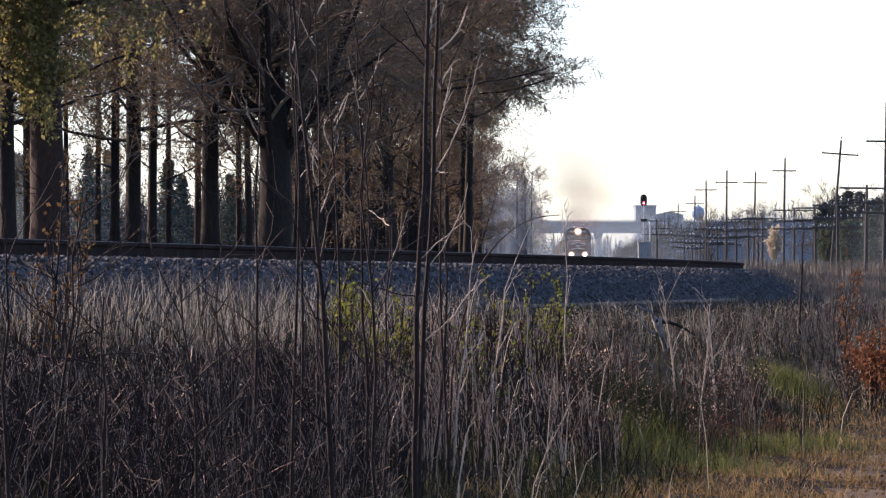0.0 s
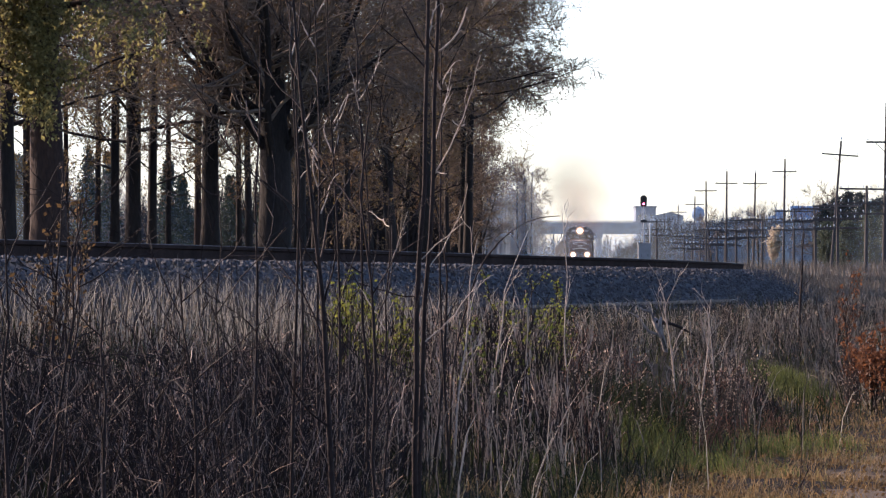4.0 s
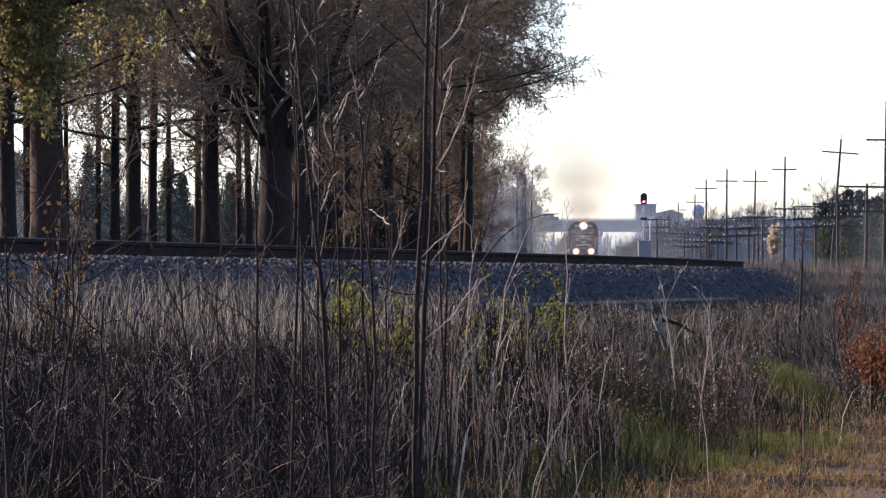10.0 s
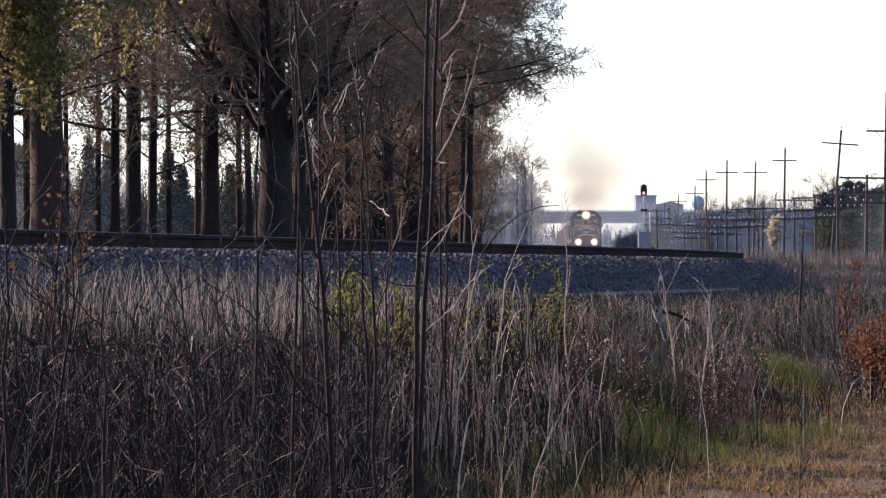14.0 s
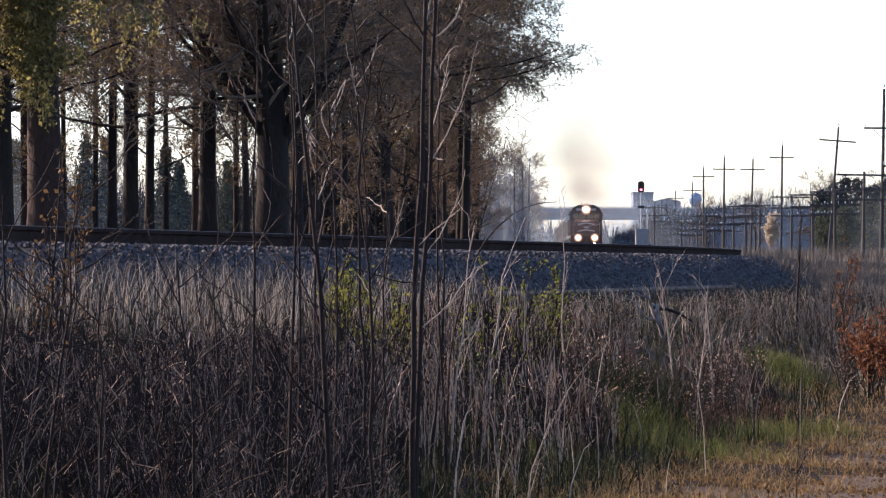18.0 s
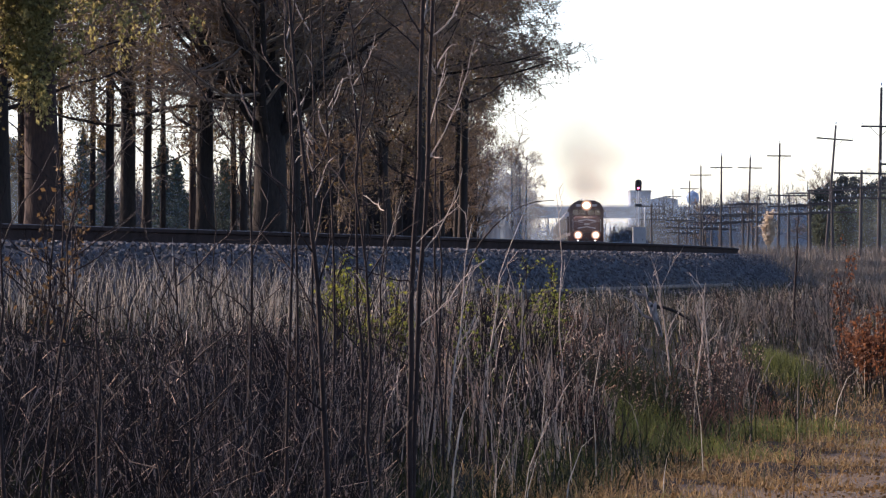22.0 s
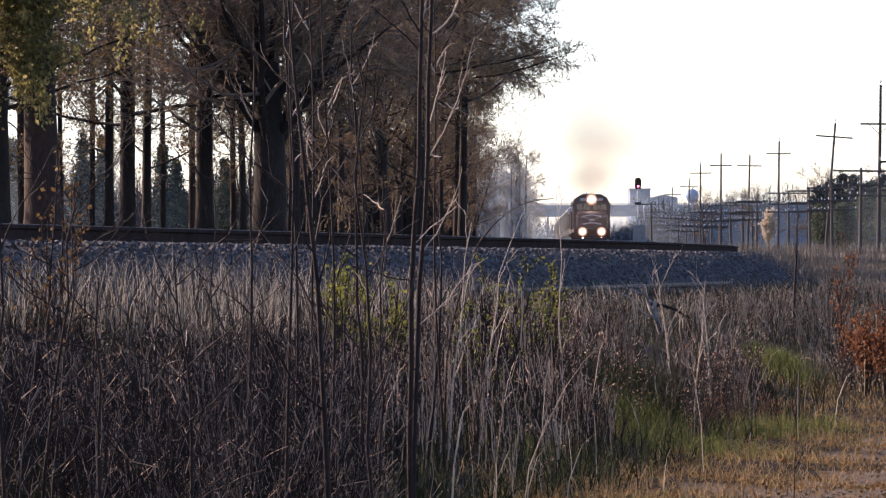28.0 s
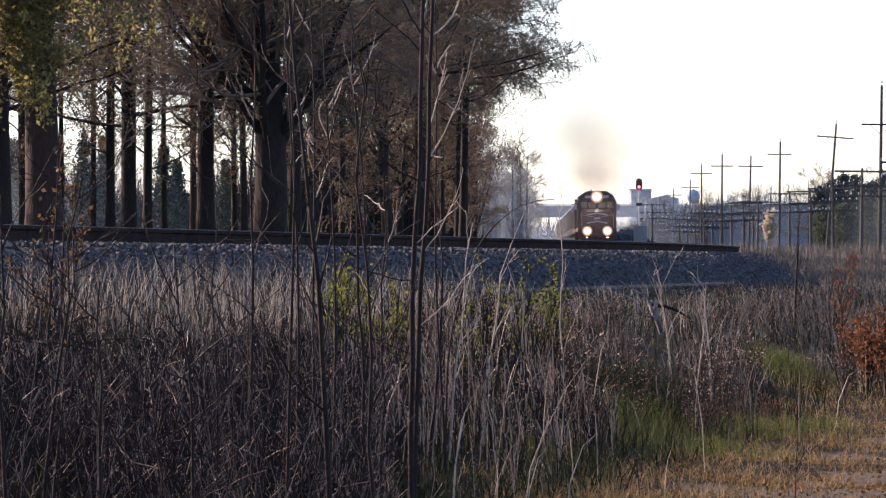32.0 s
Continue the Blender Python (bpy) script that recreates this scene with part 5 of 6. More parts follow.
    weeds("bleached_stems", "pale stems, coloured as sunlit, among the weeds", M_PALETWIG, (120, 29, 50, -0.03, 0.080, 3.7, 7.0, (1, 4), 82, 0.3), (0.0026, 0.0050), 2, 0.16, 0)
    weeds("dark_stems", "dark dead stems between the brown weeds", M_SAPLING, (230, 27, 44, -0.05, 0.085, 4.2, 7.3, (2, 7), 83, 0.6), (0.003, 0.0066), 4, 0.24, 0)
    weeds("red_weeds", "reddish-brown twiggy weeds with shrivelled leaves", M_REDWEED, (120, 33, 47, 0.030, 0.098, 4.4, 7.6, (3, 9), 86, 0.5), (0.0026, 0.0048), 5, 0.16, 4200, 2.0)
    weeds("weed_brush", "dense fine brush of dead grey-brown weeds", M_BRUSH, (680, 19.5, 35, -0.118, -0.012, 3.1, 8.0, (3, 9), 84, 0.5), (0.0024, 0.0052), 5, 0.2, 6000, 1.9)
    weeds("dark_brush", "fine twigs coloured dark for the shaded brush", M_SAPLING, (270, 19.5, 32, -0.118, -0.018, 3.2, 8.0, (2, 8), 85, 0.9), (0.0026, 0.0054), 5, 0.26, 0, 1.8)
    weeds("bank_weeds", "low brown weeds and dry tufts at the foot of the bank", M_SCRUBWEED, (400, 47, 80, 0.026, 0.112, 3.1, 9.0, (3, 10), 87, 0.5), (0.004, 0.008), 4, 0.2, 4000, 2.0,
          lambda x, y: 1.6 - y * np.interp(x / y, [0.026, 0.06, 0.075, 0.1], [0.0105, 0.0095, 0.0075, 0.004]))
    # a few long canes that lean and arch through the brush
    x, y, d = scatter(520, rng, 26, 60)
    k = (d > 3.8) & (d < 8.0) & (x < 0.02 * y)
    x, y = x[k], y[k]
    z = terrain(x, y)
    n = len(x)
    h = np.clip(np.minimum(rng.uniform(0.5, 1.2, n), weed_limit(x, y) - z + rng.normal(0.05, 0.1, n)), 0.2, 1.4)
    t = np.linspace(0, 1, 8)
    reach = rng.normal(0, 0.40, (n, 2))
    P = np.stack([x, y, z - 0.03], 1)[:, None].repeat(8, 1)
    P[:, :, :2] += reach[:, None] * t[None, :, None] ** 1.2 + rng.normal(0, 0.015, (n, 8, 2)) * t[None, :, None]
    P[:, :, 2] += h[:, None] * np.sin(t * rng.uniform(1.5, 2.4, n)[:, None])
    R = rng.uniform(0.0018, 0.0036, n)[:, None] * np.clip(y / 30, 0.6, 1)[:, None] * np.linspace(1, 0.4, 8)[None]
    SP, SR = sprout(P, R, 4, 0.3, 0.95, 0.22, 45, 0.2, 0.2, 4, rng, 0.6, 0.5, rmin=0.0016)
    ob = part_np("arching_canes", joined(tubes(P, R, 4), tubes(SP, SR, 3)), M_CANE)
    tagged(ob, "thin arching bramble canes in the weeds", "brambles", kind="stuff")
    # green grass towards the path, and tufts
    x, y, d = scatter(21000, rng, 26, 75)
    patch = np.sin(x * 1.9 + 1) * np.sin(y * 0.7) + 0.5 * np.sin(x * 4.3 + y)
    k = (d > 4.6) & (d < 9.0) & (rng.uniform(size=len(x)) < np.clip(0.35 + 0.6 * patch, 0.05, 1)) & (x > -0.2)
    x, y = x[k], y[k]
    h = rng.uniform(0.06, 0.26, len(x)) * np.where(patch > 0.55, 1.6, 1.0)[k]
    ob = part_np("green_grass", blades(np.stack([x, y, terrain(x, y) - 0.02], 1), h, rng.uniform(0.005, 0.011, len(x)), rng.normal(0, 0.35, (len(x), 2)) * h[:, None], rng, 2, 0.3), M_GRASS)
    tagged(ob, "low green grass beside the path", "grass", kind="stuff")
    # undergrowth, its colour near-black for the shade in the gaps
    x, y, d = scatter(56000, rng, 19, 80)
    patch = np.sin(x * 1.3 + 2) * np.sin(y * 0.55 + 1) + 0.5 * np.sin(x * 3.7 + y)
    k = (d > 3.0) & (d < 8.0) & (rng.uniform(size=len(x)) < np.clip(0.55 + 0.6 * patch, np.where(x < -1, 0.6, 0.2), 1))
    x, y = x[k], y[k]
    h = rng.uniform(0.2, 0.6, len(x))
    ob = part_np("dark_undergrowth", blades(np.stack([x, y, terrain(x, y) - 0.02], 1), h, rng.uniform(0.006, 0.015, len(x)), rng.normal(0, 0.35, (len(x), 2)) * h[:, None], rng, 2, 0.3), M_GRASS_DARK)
    tagged(ob, "green undergrowth, darkened for the shade between weed stalks", "undergrowth", kind="stuff")
    # short tan turf on the path
    x, y, d = scatter(100000, rng, 25, 62)
    patch = np.sin(x * 2.1 + y * 0.5) * np.sin(y * 1.3 - x * 0.7) + 0.5 * np.sin(x * 6.1 + y * 2.3)
    k = (d > 7.0 + 0.5 * np.sin(y * 1.7)) & (d < 12.5) & (x > -1) & (rng.uniform(size=len(x)) < np.clip(0.75 + 0.6 * patch, 0.3, 1)) & (rng.uniform(size=len(x)) < np.clip(1.5 - np.abs(d - 7.8) * 0.4, 0.55, 1))
    x, y = x[k], y[k]
    h = rng.uniform(0.04, 0.24, len(x)) * np.interp(off_line(x, y), [6, 8.6, 10], [1.3, 0.8, 0.35])
    ob = part_np("tan_turf", blades(np.stack([x, y, terrain(x, y) - 0.01], 1), h, rng.uniform(0.005, 0.011, len(x)), rng.normal(0, 0.6, (len(x), 2)) * h[:, None], rng, 2, 0.3), M_TAN)
    tagged(ob, "short tan turf with dead leaves on the path edge", "grass", kind="stuff")
    x, y, d = scatter(52000, rng, 24, 60)
    k = (d > 7.4) & (d < 13)
    x, y = x[k], y[k]
    at = np.stack([x, y, terrain(x, y) + 0.015], 1)
    ob = part_np("leaf_litter", leaves(at, rng.uniform(0.02, 0.055, len(x)), rng, 0.0), M_LEAF_DRY)
    tagged(ob, "dead leaves scattered on the path", "leaf litter", kind="stuff")
    x, y, d = scatter(18000, rng, 34, 80)
    k = (d > 2.7) & (d < 7.0) & (x > 0)
    x, y = x[k], y[k]
    at = np.stack([x, y, terrain(x, y) + 0.012], 1)
    ob = part_np("bank_litter", leaves(at, rng.uniform(0.02, 0.07, len(x)), rng, 0.0), M_SCRUB)
    tagged(ob, "dry stems and dead leaves lying on the foot of the bank", "leaf litter", kind="stuff")
    x, y, d = scatter(26000, rng, 46, 84)
    clump = np.sin(x * 2.7 + y * 0.4) * np.sin(y * 0.9 - x * 1.2) + 0.5 * np.sin(x * 6.3 - y)
    k = (d > 2.9) & (d < 8.5) & (x > 0.024 * y) & (clump > 0.45)
    x, y = x[k], y[k]
    h = rng.uniform(0.12, 0.42, len(x))
    ob = part_np("pale_tufts", blades(np.stack([x, y, terrain(x, y) - 0.02], 1), h, rng.uniform(0.008, 0.016, len(x)), rng.normal(0, 0.5, (len(x), 2)) * h[:, None], rng, 3, 0.45), M_STRAW)
    tagged(ob, "pale drooping tufts of dry grass on the foot of the bank", "grass", kind="stuff")
    # grass that overgrows the bank where the line bends away
    n = 9000
    y = rng.uniform(84, 140, n)
    d = rng.uniform(1.7, 5.0, n)
    k = rng.uniform(size=n) < np.interp(y, [84, 92], [0.15, 1.0])
    y, d = y[k], d[k]
    x = line_x(y) + d / np.cos(np.arctan(line_m(y)))
    h = rng.uniform(0.1, 0.4, len(x))
    ob = part_np("bank_grass", blades(np.stack([x, y, terrain(x, y) - 0.02], 1), h, rng.uniform(0.008, 0.02, len(x)), rng.normal(0, 0.3, (len(x), 2)) * h[:, None], rng, 2, 0.3), M_SCRUB)
    tagged(ob, "thin tan grass growing over the end of the bank", "grass", kind="stuff")
    # low scrub beyond the bank, round the poles
    n = 16000
    y = np.exp(rng.uniform(np.log(95), np.log(420), n))
    x = line_x(y) + rng.uniform(3.2, 40, n)
    h = rng.uniform(0.3, 1.0, n) * np.interp(y, [95, 200], [0.7, 1.2])
    ob = part_np("far_scrub", blades(np.stack([x, y, terrain(x, y) - 0.02], 1), h, rng.uniform(0.012, 0.03, n), rng.normal(0, 0.2, (n, 2)) * h[:, None], rng, 2, 0.2), M_SCRUB)
    tagged(ob, "dry scrub grass beside the far track", "grass", kind="stuff")


growth()


# ---- saplings and shrubs ----
def sapling(name, x, y, h, r, lean, seed, label, branches=9, blen=0.5, ang=38, bark=None, leaf=None, n_leaf=0, stems=1, first=0.25, leaf_size=0.05, fine=3, up=0.35):
    rng = np.random.default_rng(seed)
    ob = empty(name, x, y, float(terrain(x, y)) - 0.05)
    tagged(ob, label, "sapling" if name == "sapling" else "shrub")
    bark = bark or M_SAPLING
    t = np.linspace(0, 1, 8)
    for k in range(stems):
        P = np.zeros((1, 8, 3))
        sx, sy = (0, 0) if k == 0 else rng.normal(0, 0.05, 2)
        la, lb = (lean[0], lean[1]) if k == 0 else (lean[0] + rng.normal(0, 0.12), lean[1] + rng.normal(0, 0.12))
        hk = h * (1 if k == 0 else rng.uniform(0.6, 1.0))
        P[0, :, 0] = sx + la * hk * t ** 1.2 + np.cumsum(rng.normal(0, 0.017 * hk if hk < 3 else 0.032, 8)) * t
        P[0, :, 1] = sy + lb * hk * t ** 1.2
        P[0, :, 2] = t * hk
        R = (r * (1 if k == 0 else 0.7) * (1 - 0.72 * t))[None]
        st = part_np("stem", tubes(P, R, 9), bark, ob, smooth=True)
        if branches:
            BP, BR = sprout(P, R, branches, first, 0.97, blen, ang, up, 0.17, 6, rng, 0.5, 0.35, rmin=0.004)
            for i in range(len(BP)):
                part_np("branch", tubes(BP[i:i + 1], BR[i:i + 1], 5), bark, st, smooth=True)
            TP, TR = sprout(BP, BR, fine, 0.25, 0.98, blen * 0.42, 36, 0.25, 0.15, 4, rng, 0.6, 0.5, rmin=0.0025)
            if y > 200:
                part_np("twigs", tubes(TP, TR, 3), bark, st)["kind"] = "stuff"
            else:
                for i in range(len(TP)):
                    part_np("twig", tubes(TP[i:i + 1], TR[i:i + 1], 3), bark, st)
            if n_leaf:
                pts = TP.reshape(-1, 3)
                at = pts[rng.integers(0, len(pts), n_leaf // stems)]
                part_np("foliage", leaves(at + rng.normal(0, 0.012, at.shape), rng.uniform(0.6, 1.2, len(at)) * leaf_size, rng, 0.4), leaf, st)
    return ob


DARK_SAP = "slim dark bare sapling standing in the weeds"
PALE_SAP = "thin pale bare stem with curved twigs"
for i, (p, y, h, r, lean, br, bl, stems) in enumerate((
        (0.3790, 28.0, 4.2, 0.030, (-0.035, 0), 16, 0.7, 1),
        (0.3270, 29.0, 4.4, 0.018, (0.01, 0), 7, 0.5, 1), (0.2900, 29.0, 3.3, 0.020, (0.0, 0), 8, 0.6, 1), (0.2230, 26.0, 1.75, 0.020, (0.02, 0), 11, 0.6, 3),
        (0.4370, 27.0, 3.4, 0.018, (-0.075, 0), 8, 0.6, 1), (0.2480, 28.0, 2.3, 0.013, (0.03, 0), 7, 0.45, 1), (0.0480, 27.0, 2.0, 0.020, (0.03, 0), 9, 0.5, 2),
        (0.0150, 26.0, 1.9, 0.022, (-0.02, 0), 8, 0.5, 1), (0.1250, 25.0, 1.5, 0.022, (-0.03, 0), 8, 0.4, 1), (0.8965, 25.0, 0.82, 0.008, (0.0, 0), 3, 0.1, 1))):
    y, h, r = y * 0.73, 1.6 + (h - 1.6) * 0.73, r * 0.56
    sapling("sapling", px_x(p, y), y, h, r, lean, 600 + i, DARK_SAP, br, bl * (1.5 if p < 0.3 else 1.1), ang=58 if p < 0.3 else 46, stems=stems, up=0.12 if p < 0.3 else 0.25)
for i, (p, y, h, r, lean, br, bl) in enumerate(((0.4880, 29.0, 2.1, 0.014, (0.12, 0), 6, 0.7), (0.5120, 30.0, 1.75, 0.010, (0.03, 0), 5, 0.5), 
                                               (0.6410, 36.0, 2.0, 0.008, (-0.01, 0), 3, 0.5), (0.4250, 29.0, 2.6, 0.012, (-0.06, 0), 6, 0.6), (0.7620, 44.0, 1.2, 0.012, (0.0, 0), 6, 0.6), (0.7900, 43.0, 1.2, 0.010, (0.12, 0), 4, 0.5),
                                               (0.8080, 42.0, 1.2, 0.011, (-0.01, 0), 4, 0.4), (0.5450, 34.0, 1.7, 0.008, (0.22, 0), 2, 0.4))):
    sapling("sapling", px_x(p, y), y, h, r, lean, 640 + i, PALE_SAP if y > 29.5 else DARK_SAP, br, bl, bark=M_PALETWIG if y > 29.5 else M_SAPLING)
for i, (p, y, h, n) in enumerate(((0.397, 33, 0.95, 700), (0.449, 34, 0.85, 600), (0.424, 33.5, 0.85, 600), (0.600, 37, 1.25, 420), (0.630, 39, 1.2, 380), (0.535, 33, 1.1, 180), (0.390, 32, 1.1, 200))):
    sapling("shrub", px_x(p, y), y, h, 0.010, (0.02, 0), 670 + i, "small shrub with sparse yellow-green leaves", 9, 0.34, leaf=M_LEAF_YELLOW, n_leaf=n, stems=4, leaf_size=0.04)
for i, (p, y, h, n, st) in enumerate(((0.985, 46, 0.8, 1300, 6), (1.005, 45, 0.95, 1300, 6), (0.965, 48, 0.7, 300, 4), (0.955, 52, 1.55, 220, 3))):
    sapling("shrub", px_x(p, y), y, h, 0.012, (0.0, 0), 690 + i, "shrub with rusty orange leaves", 10, 0.42, leaf=M_LEAF_ORANGE, n_leaf=n, stems=st, leaf_size=0.05)
for i, (p, y, h, n, st) in enumerate(((0.058, 27, 1.75, 110, 3), (0.075, 28, 1.4, 120, 3), (0.10, 84, 3.6, 160, 3))):
    sapling("shrub", px_x(p, y), y, h, 0.012, (0.0, 0), 700 + i, "thin shrub with a few dull red leaves", 8, 0.4, leaf=M_LEAF_DRY, n_leaf=n, stems=st, leaf_size=0.045)
sapling("sapling", px_x(0.9015, 62), 62, 2.0, 0.022, (0.03, 0), 722, "slim dark bare sapling at the end of the bank", 11, 0.5)
sapling("shrub", px_x(0.8735, 300), 300, 2.9, 0.05, (0, 0), 721, "pale straw-coloured bush among the poles", 16, 0.9, ang=30, bark=M_CREAM, leaf=M_CREAM, n_leaf=4200, stems=8, leaf_size=0.15)


for i, (px, y, h, st) in enumerate(((1310, 40, 0.85, 5), (1285, 38, 0.8, 5), (1060, 35, 0.95, 5), (1010, 37, 0.9, 4), (1240, 36, 0.8, 4), (1340, 44, 0.75, 4), (1120, 36, 0.75, 4), (1500, 44, 0.7, 4))):
    sapling("shrub", px_x(px / 1568, y), y, h, 0.007, (0.03, 0), 740 + i, "dead reddish-brown shrub of many fine upright twigs", 6, 0.38, ang=26, bark=M_WEED, leaf=M_WEED, n_leaf=240, stems=st, leaf_size=0.022, fine=2, first=0.15)


def grass_tuft(x, y, r, h, n, seed, dark=False):
    rng = np.random.default_rng(seed)
    p = rng.normal(0, r, (n, 2))
    hh = h * rng.uniform(0.5, 1.1, n)
    base = np.stack([p[:, 0], p[:, 1], terrain(x + p[:, 0], y + p[:, 1]) - 0.02], 1)
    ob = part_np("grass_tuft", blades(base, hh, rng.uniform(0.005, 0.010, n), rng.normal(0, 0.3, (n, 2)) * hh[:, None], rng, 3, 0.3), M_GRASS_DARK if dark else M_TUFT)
    ob.location = (x, y, 0)
    tagged(ob, "long green grass, darkened for the shade between the weeds" if dark else "fresh green tuft of grass among dead weeds", "grass tuft", kind="stuff")


for i, (px, y, r, h, n) in enumerate(((1398, 50, 0.22, 0.44, 620), (1376, 51, 0.16, 0.40, 320), (1425, 49, 0.2, 0.36, 300), (1135, 38, 0.3, 0.75, 620), (1105, 39, 0.2, 0.7, 300), (1165, 37, 0.22, 0.6, 320), (1345, 37, 0.2, 0.36, 240), (1150, 36, 0.3, 0.5, 420), (1190, 35, 0.25, 0.42, 300), (1120, 37, 0.2, 0.5, 260), (1440, 39, 0.25, 0.3, 260), (1280, 34, 0.3, 0.3, 300), (960, 31, 0.2, 0.4, 200))):
    grass_tuft(px_x(px / 1568, y), y, r, h, n, 760 + i, h >= 0.6)


def old_rail_and_log():
    """A cast-off rail lying along the foot of the bank, and a bleached broken log below it."""
    ys = np.arange(51.3, 72.5, 1.0)
    th = np.arctan(line_m(ys))
    d = 2.66
    x, y = line_x(ys) + np.cos(th) * d, ys - np.sin(th) * d
    z = terrain(x, y) + 0.012
    prof = [(-0.035, 0.06), (0.035, 0.06), (0.035, 0.02), (0.012, 0.0), (0.012, -0.07), (0.065, -0.09), (-0.065, -0.09), (-0.012, -0.07), (-0.012, 0.0), (-0.035, 0.02)]
    V = np.array([[(xi + math.cos(a) * o, yi - math.sin(a) * o, zi + h) for o, h in prof] for xi, yi, zi, a in zip(x, y, z, th)])
    k = len(prof)
    idx = np.arange(len(ys) * k).reshape(len(ys), k)
    nxt = np.roll(idx, -1, 1)
    ob = part_np("spare_rail", (V.reshape(-1, 3), np.stack([idx[:-1], nxt[:-1], nxt[1:], idx[1:]], -1).reshape(-1, 4)), M_OLD_RAIL)
    tagged(ob, "cast-off steel rail lying along the foot of the bank", "rail")
    y0 = 51.5
    x0 = px_x(1168 / 1568, y0)
    log = empty("broken_log", x0, y0, float(terrain(x0, y0)))
    tagged(log, "bleached broken log with forked bare branches", "log")
    P = np.array([[(0.085, 0, -0.06), (0.055, 0, 0.06), (0.025, 0, 0.16), (-0.02, 0, 0.285), (-0.06, 0.02, 0.38), (-0.05, 0.02, 0.41)]])
    part_np("bole", tubes(P, np.array([[0.024, 0.03, 0.036, 0.05, 0.04, 0.012]]), 9), M_LOG, log, smooth=True)
    part_np("snapped_spur", tubes(np.array([[(-0.01, -0.03, 0.30), (0.0, -0.04, 0.37), (0.012, -0.04, 0.42)]]), np.array([[0.03, 0.024, 0.006]]), 7), M_LOG, log, "pale splintered end", smooth=True)
    forks = (((-0.07, 0, 0.36), (-0.115, 0, 0.50), (-0.15, 0, 0.58), (-0.20, 0, 0.68)), ((-0.03, 0, 0.20), (-0.14, 0.02, 0.24), (-0.27, 0.05, 0.42), (-0.43, 0.05, 0.50)),
             ((-0.11, 0, 0.48), (-0.20, 0, 0.50), (-0.32, 0, 0.57), (-0.45, 0, 0.66)))
    for q in forks:
        part_np("broken_branch", tubes(np.array([q]), np.array([[0.022, 0.016, 0.011, 0.004]]), 6), M_LOG, log, smooth=True)
    part_np("broken_branch", tubes(np.array([[(-0.05, 0, 0.35), (0.11, -0.02, 0.34), (0.25, -0.04, 0.29), (0.42, -0.05, 0.19)]]), np.array([[0.034, 0.024, 0.02, 0.008]]), 6), M_BARK, log, "dark bare limb", smooth=True)


old_rail_and_log()


def arched_stem():
    x0, y0 = 0.04, 30.0
    z0 = float(terrain(x0, y0))
    ob = empty("arched_stem", x0, y0, z0)
    tagged(ob, "thin dark stem arching over the weeds", "stem")
    t = np.linspace(0, 1, 14)
    P = np.stack([0.79 * t ** 2.2 + 0.006 * np.sin(t * 19), 0.1 * t, (2.06 - z0) * np.sin(t * np.pi / 2) ** 0.9], 1)[None]
    R = np.linspace(0.009, 0.003, 14)[None]
    st = part_np("stem", tubes(P, R, 7), M_SAPLING, ob, smooth=True)
    rng = np.random.default_rng(9)
    SP, SR = sprout(P, R, 5, 0.5, 0.95, 0.16, 40, 0.2, 0.15, 4, rng, 0.6, 0.5, rmin=0.002)
    for i in range(len(SP)):
        part_np("twig", tubes(SP[i:i + 1], SR[i:i + 1], 4), M_SAPLING, st)


arched_stem()


def forked_sapling(p, y, h, r, lean, forks, seed):
    """A tall sapling; forks: height, sideways and upward reach, bow, thickness, pale (coloured as sunlit) or dark, end
    hook.
    """
    rng = np.random.default_rng(seed)
    x = px_x(p, y)
    ob = empty("sapling", x, y, float(terrain(x, y)) - 0.05)
    tagged(ob, "tall slim dark sapling with forked twigs, some coloured pale as sunlit", "sapling")
    t = np.linspace(0, 1, 14)
    wave = 0.010 * np.sin(t * 13 + seed) + 0.006 * np.sin(t * 29 + seed)
    P = np.stack([lean * h * t ** 1.2 + wave * (t > 0.02), 0.01 * np.sin(t * 9), h * t], 1)[None]
    R = (r * (1 - 0.6 * t) * (1 + 0.05 * np.sin(t * 41)))[None]
    st = part_np("stem", tubes(P, R, 10), M_SAPLING, ob, smooth=True)
    u = np.linspace(0, 1, 9)
    for z, dx, dz, bow, rad, pale, hook in forks:
        bx = np.interp(z, P[0, :, 2], P[0, :, 0])
        Q = np.stack([bx + dx * u + bow * np.sin(u * np.pi), rng.normal(0, 0.1) * u, z + dz * u - abs(bow) * 0.5 * np.sin(u * np.pi)], 1)[None]
        Q[0, 1:-1] += rng.normal(0, 0.003, (7, 3))
        rad *= 0.72
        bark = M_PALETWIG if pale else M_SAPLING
        br = part_np("branch", tubes(Q, np.linspace(rad, rad * 0.45, 9)[None], 6), bark, st, "branch coloured pale for the sun on it" if pale else "", smooth=True)
        TP, TR = sprout(Q, np.linspace(rad, rad * 0.45, 9)[None], 4, 0.3, 0.95, 0.22 * max(abs(dx), abs(dz)), 34, 0.25, 0.15, 4, rng, 0.6, 0.5, rmin=0.002)
        for i in range(len(TP)):
            part_np("twig", tubes(TP[i:i + 1], TR[i:i + 1], 4), bark, br)
        if hook:
            a = np.linspace(0, 2.6, 9)
            e = Q[0, 4]
            H = np.stack([e[0] + hook * (1 - np.cos(a)) * 0.4 - hook * 0.1, np.full(9, e[1]), e[2] - 0.03 + 0.045 * np.abs(hook) / 0.1 * (a / 2.6) - 0.03 * np.sin(a)], 1)[None]
            part_np("hooked_twig", tubes(H, np.linspace(0.0055, 0.003, 9)[None], 6), M_PALETWIG, br, "curled twig coloured pale for the sun on it", smooth=True)


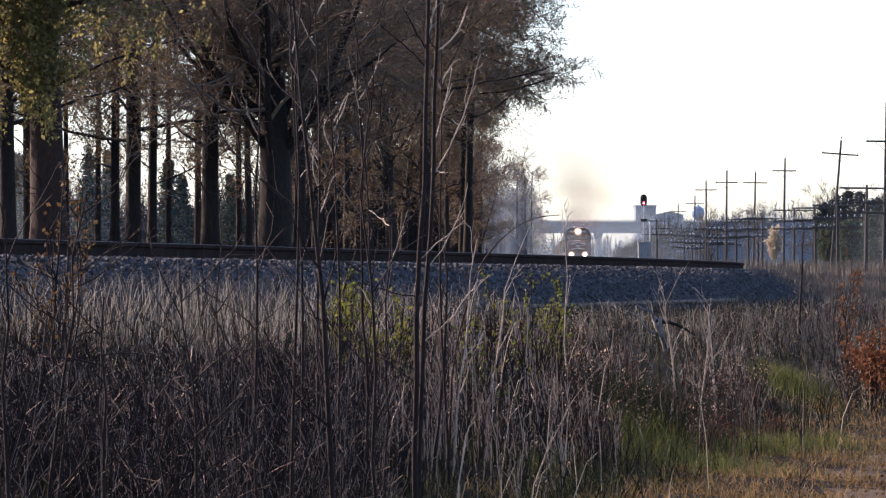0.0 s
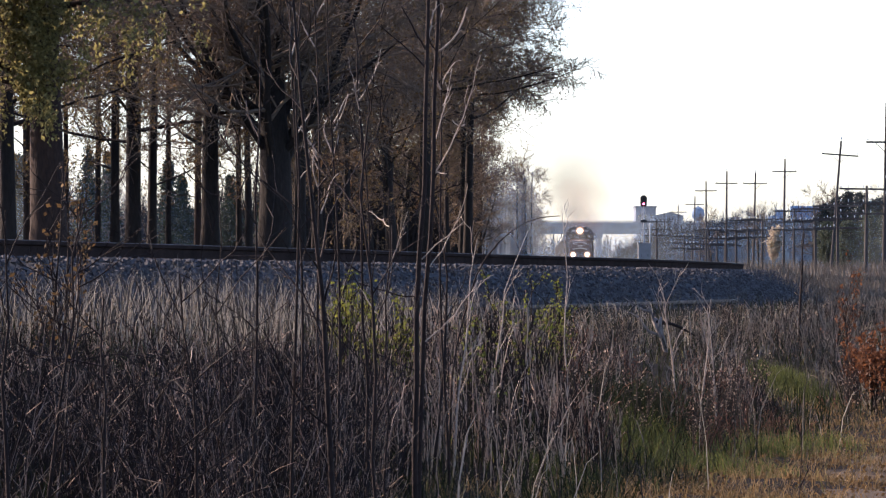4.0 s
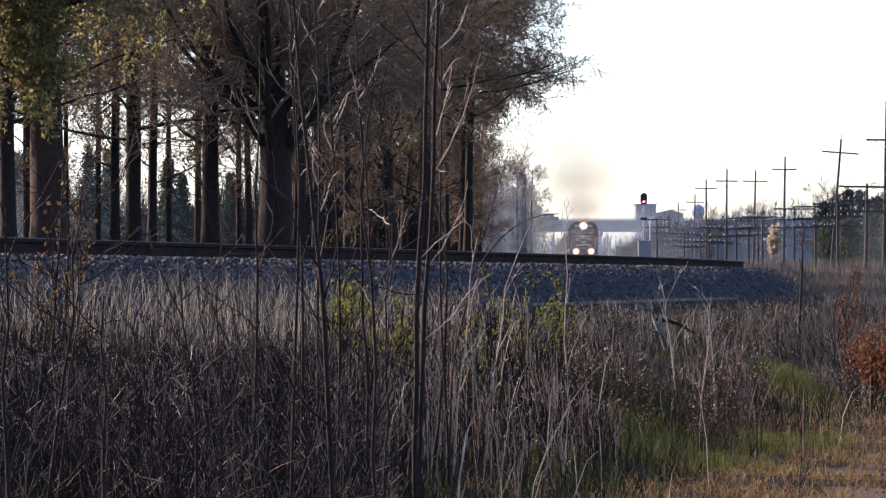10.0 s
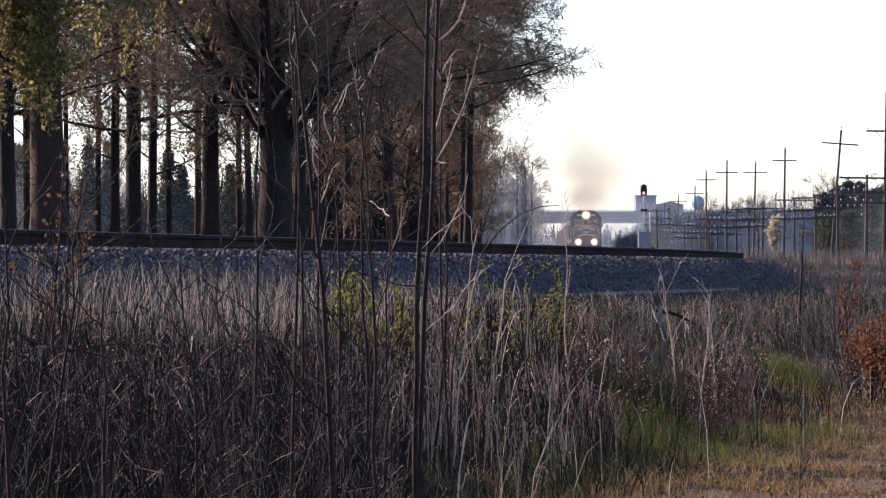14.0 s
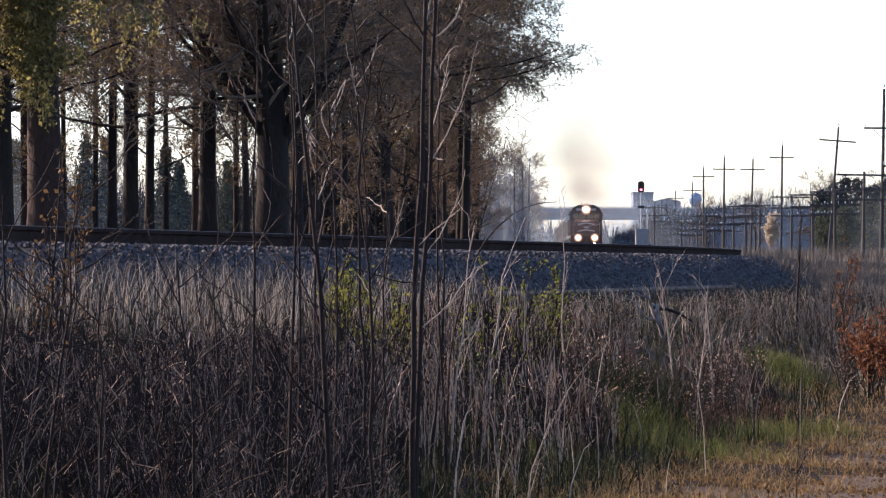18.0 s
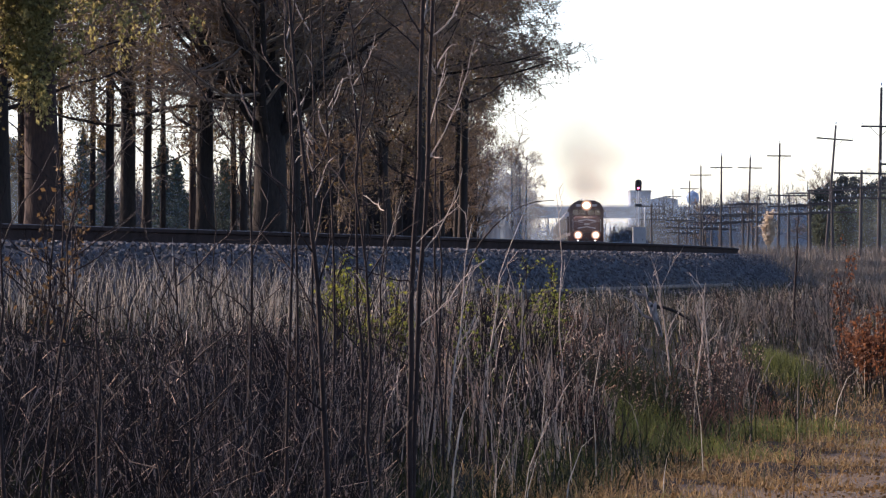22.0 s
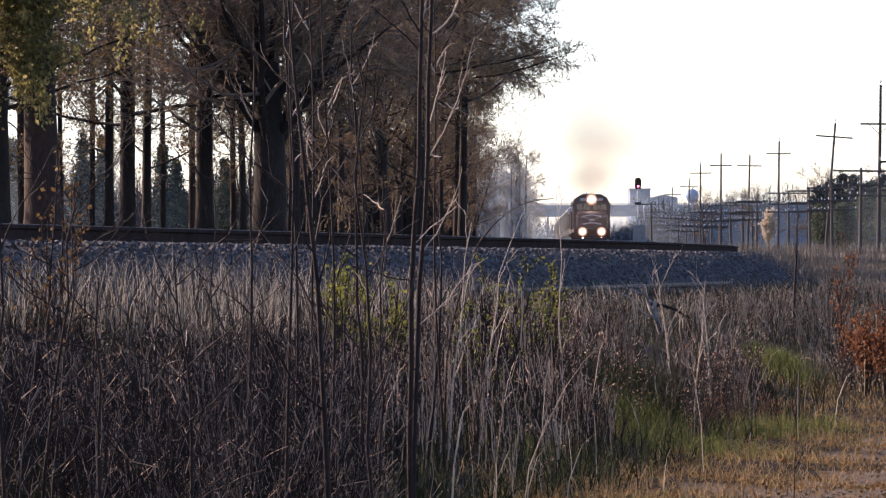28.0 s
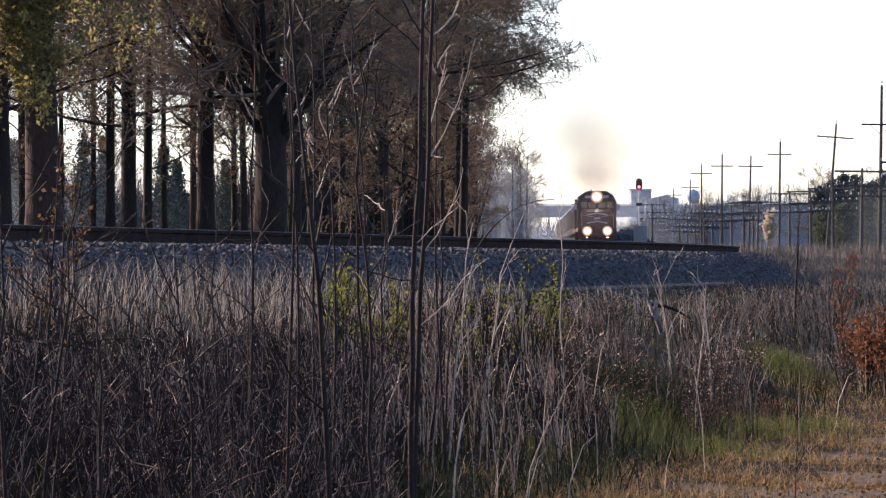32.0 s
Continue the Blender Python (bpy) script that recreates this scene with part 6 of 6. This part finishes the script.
forked_sapling(0.4656, 23.0, 4.7, 0.0185, 0.029, ((2.80, -0.27, 0.25, 0.03, 0.008, 0, 0), (2.89, -0.14, 0.25, 0.0, 0.009, 0, 0), (2.95, 0.05, 0.22, 0.0, 0.010, 1, 0), (2.10, -0.28, 0.25, -0.04, 0.008, 0, 0),
                                                  (2.20, -0.12, 0.14, 0.02, 0.006, 0, 0), (1.55, -0.32, 0.08, 0.03, 0.007, 0, 0), (1.75, 0.25, 0.22, 0.0, 0.006, 1, 0), (1.15, -0.35, 0.22, -0.03, 0.006, 0, 0), (3.3, 0.3, 0.4, 0.0, 0.008, 0, 0)), 1)
forked_sapling(0.4707, 23.2, 4.9, 0.0165, 0.041, ((2.90, 0.17, 0.25, 0.03, 0.009, 1, 0), (2.90, -0.05, 0.08, 0.0, 0.006, 0, 0), (2.22, 0.26, 0.66, 0.03, 0.0065, 1, -0.09), (2.40, 0.10, 0.42, 0.01, 0.005, 1, 0),
                                                  (2.12, 0.24, 0.09, -0.02, 0.006, 0, 0), (2.24, 0.08, -0.01, 0.0, 0.006, 1, 0), (1.70, 0.22, 0.46, 0.03, 0.006, 1, 0), (1.30, 0.30, 0.34, 0.02, 0.006, 1, 0), (1.05, -0.28, 0.20, 0.02, 0.006, 0, 0)), 2)
forked_sapling(0.4340, 24.0, 2.12, 0.009, 0.012, ((1.90, -0.12, 0.09, 0.01, 0.005, 1, 0), (1.65, 0.11, 0.34, 0.0, 0.004, 1, 0), (1.3, -0.15, 0.25, 0.0, 0.004, 1, 0)), 3)
forked_sapling(0.4160, 24.5, 2.9, 0.012, -0.022, ((2.55, -0.06, 0.30, 0.0, 0.005, 1, 0.06), (2.60, 0.13, 0.30, 0.02, 0.005, 1, 0), (2.5, -0.02, 0.25, 0.0, 0.004, 1, 0), (2.2, -0.30, 0.12, 0.03, 0.006, 0, 0), (1.9, 0.18, 0.05, 0.02, 0.005, 0, 0), (1.6, -0.25, 0.15, 0.0, 0.006, 0, 0)), 4)


def hooked_sapling(x, y, h, seed, z0, n):
    """A thin sapling whose upper twigs, coloured pale as if sunlit, curl back in hooks."""
    rng = np.random.default_rng(seed)
    ob = empty("sapling", x, y, float(terrain(x, y)) - 0.05)
    tagged(ob, "thin dark sapling with pale twigs curled into hooks", "sapling")
    t = np.linspace(0, 1, 10)
    P = np.stack([-0.02 * h * t + 0.02 * np.sin(t * 7 + seed), 0 * t, h * t], 1)[None]
    R = (0.010 * (1 - 0.7 * t))[None]
    st = part_np("stem", tubes(P, R, 8), M_SAPLING, ob, smooth=True)
    for i in range(n):
        zz = rng.uniform(z0, h * 0.98)
        s = rng.choice((-1, 1))
        ln, curl = rng.uniform(0.08, 0.26), rng.normal(0, 0.8)
        a = rng.uniform(0.15, 0.6) + curl * t ** 4 + 0.12 * np.sin(t * rng.uniform(4, 8))
        step = ln / 9
        px = np.cumsum(np.sin(a) * step) * s
        pz = np.cumsum(np.cos(a) * step)
        bx = np.interp(zz, P[0, :, 2], P[0, :, 0])
        Q = np.stack([bx + px, rng.normal(0, 0.05) * t, zz + pz], 1)[None]
        part_np("hooked_twig", tubes(Q, np.linspace(0.0042, 0.0024, 10)[None], 5), M_PALETWIG, st, "curled twig coloured pale for the sun on it", smooth=True)


hooked_sapling(px_x(0.366, 24), 24, 3.6, 3, 1.9, 11)
hooked_sapling(px_x(0.385, 24.5), 24.5, 3.3, 11, 2.1, 5)
hooked_sapling(px_x(0.343, 24.4), 24.4, 3.5, 5, 2.0, 5)
hooked_sapling(px_x(0.505, 28.2), 28.2, 3.4, 8, 2.5, 6)


def shade_woods():
    """Unseen trees added left of the view, beyond the track, to shade the left foreground."""
    for i, (x, y) in enumerate(((-20, 32), (-28, 34), (-16, 30), (-24, 31), (-18, 28), (-34, 36), (-14, 26.5), (-22, 35), (-19, 38.5), (-25, 41))):
        tree("woodland_tree", x, y + 0.19 * abs(x), 0.55 * (abs(x) - 0.5) - 0.5, 0.2, 800 + i, "unseen bare tree added to shade the left foreground", "wood", M_LEAF_DRY, 3000, 0.34, low=0.08)


shade_woods()
# unseen conifers added to deepen the shade on the left foreground
for i, (x, y, h) in enumerate(((-17.5, 29.6, 9.4), (-21.5, 31.2, 11.4), (-15, 28.4, 8), (-15.8, 31.4, 8.5), (-19.5, 33.6, 10.3), (-25, 34, 13))):
    conifer(x, y + 0.19 * abs(x), h * 0.95, 820 + i, "unseen conifer added to shade the left foreground", 0.24)
# unseen conifers added left of the view to keep sun off the trunks
deep = conifer(-19, 112, 15, 840, "unseen conifer added to shade the trunks", 0.2)
rng_wood = random.Random(12)
for x, y in ((-16, 104), (-15.5, 98), (-22, 106), (-24, 116), (-18, 120), (-27, 111), (-17.5, 128), (-22, 126), (-28, 122), (-19.5, 136), (-25, 134), (-14.5, 92), (-21, 98), (-31, 130), (-33, 119), (-20, 145), (-26, 143), (-14, 87.5), (-16.5, 90), (-19, 93), (-18, 88.5), (-17.5, 101), (-18.5, 108), (-20, 116), (-21.5, 121), (-16.8, 112), (-18.5, 124.5), (-23, 131), (-22, 138), (-21, 147), (-22, 152), (-23, 156), (-21.5, 161), (-24, 165), (-22.5, 170), (-25, 175), (-23.5, 180), (-26, 186), (-24, 191)):
    y += 0.2 * (abs(x) - 9)
    copy_thing(deep, pose(x, y, float(terrain(x, y)) - 0.1, 0, 0, rng_wood.uniform(0, 360))).scale = (1.05 if y > 147 else rng_wood.uniform(0.75, 0.95) if y > 95 else 0.45,) * 3


# ---- what moves ----
def motions():
    for ob, back in TRAIN:
        walk(ob, train_rows(back))
    for ob, dx, dz, k in SMOKE:
        walk(ob, smoke_rows(dx, dz, k))
    walk(DRIFT, [(t, pose(float(line_x(551.0 - 182.0 * t / 32)) - 0.9, 549.0 - 182.0 * t / 32, float(rail_z(551.0 - 182.0 * t / 32)) + 3.0)) for t in range(0, 33, 2)])
    for ob, x, v, t0, lane in TRAFFIC:
        walk(ob, [(t, pose(x + v * (t - t0), BR_Y + lane, BR_Z)) for t in range(0, 33, 4)])


motions()
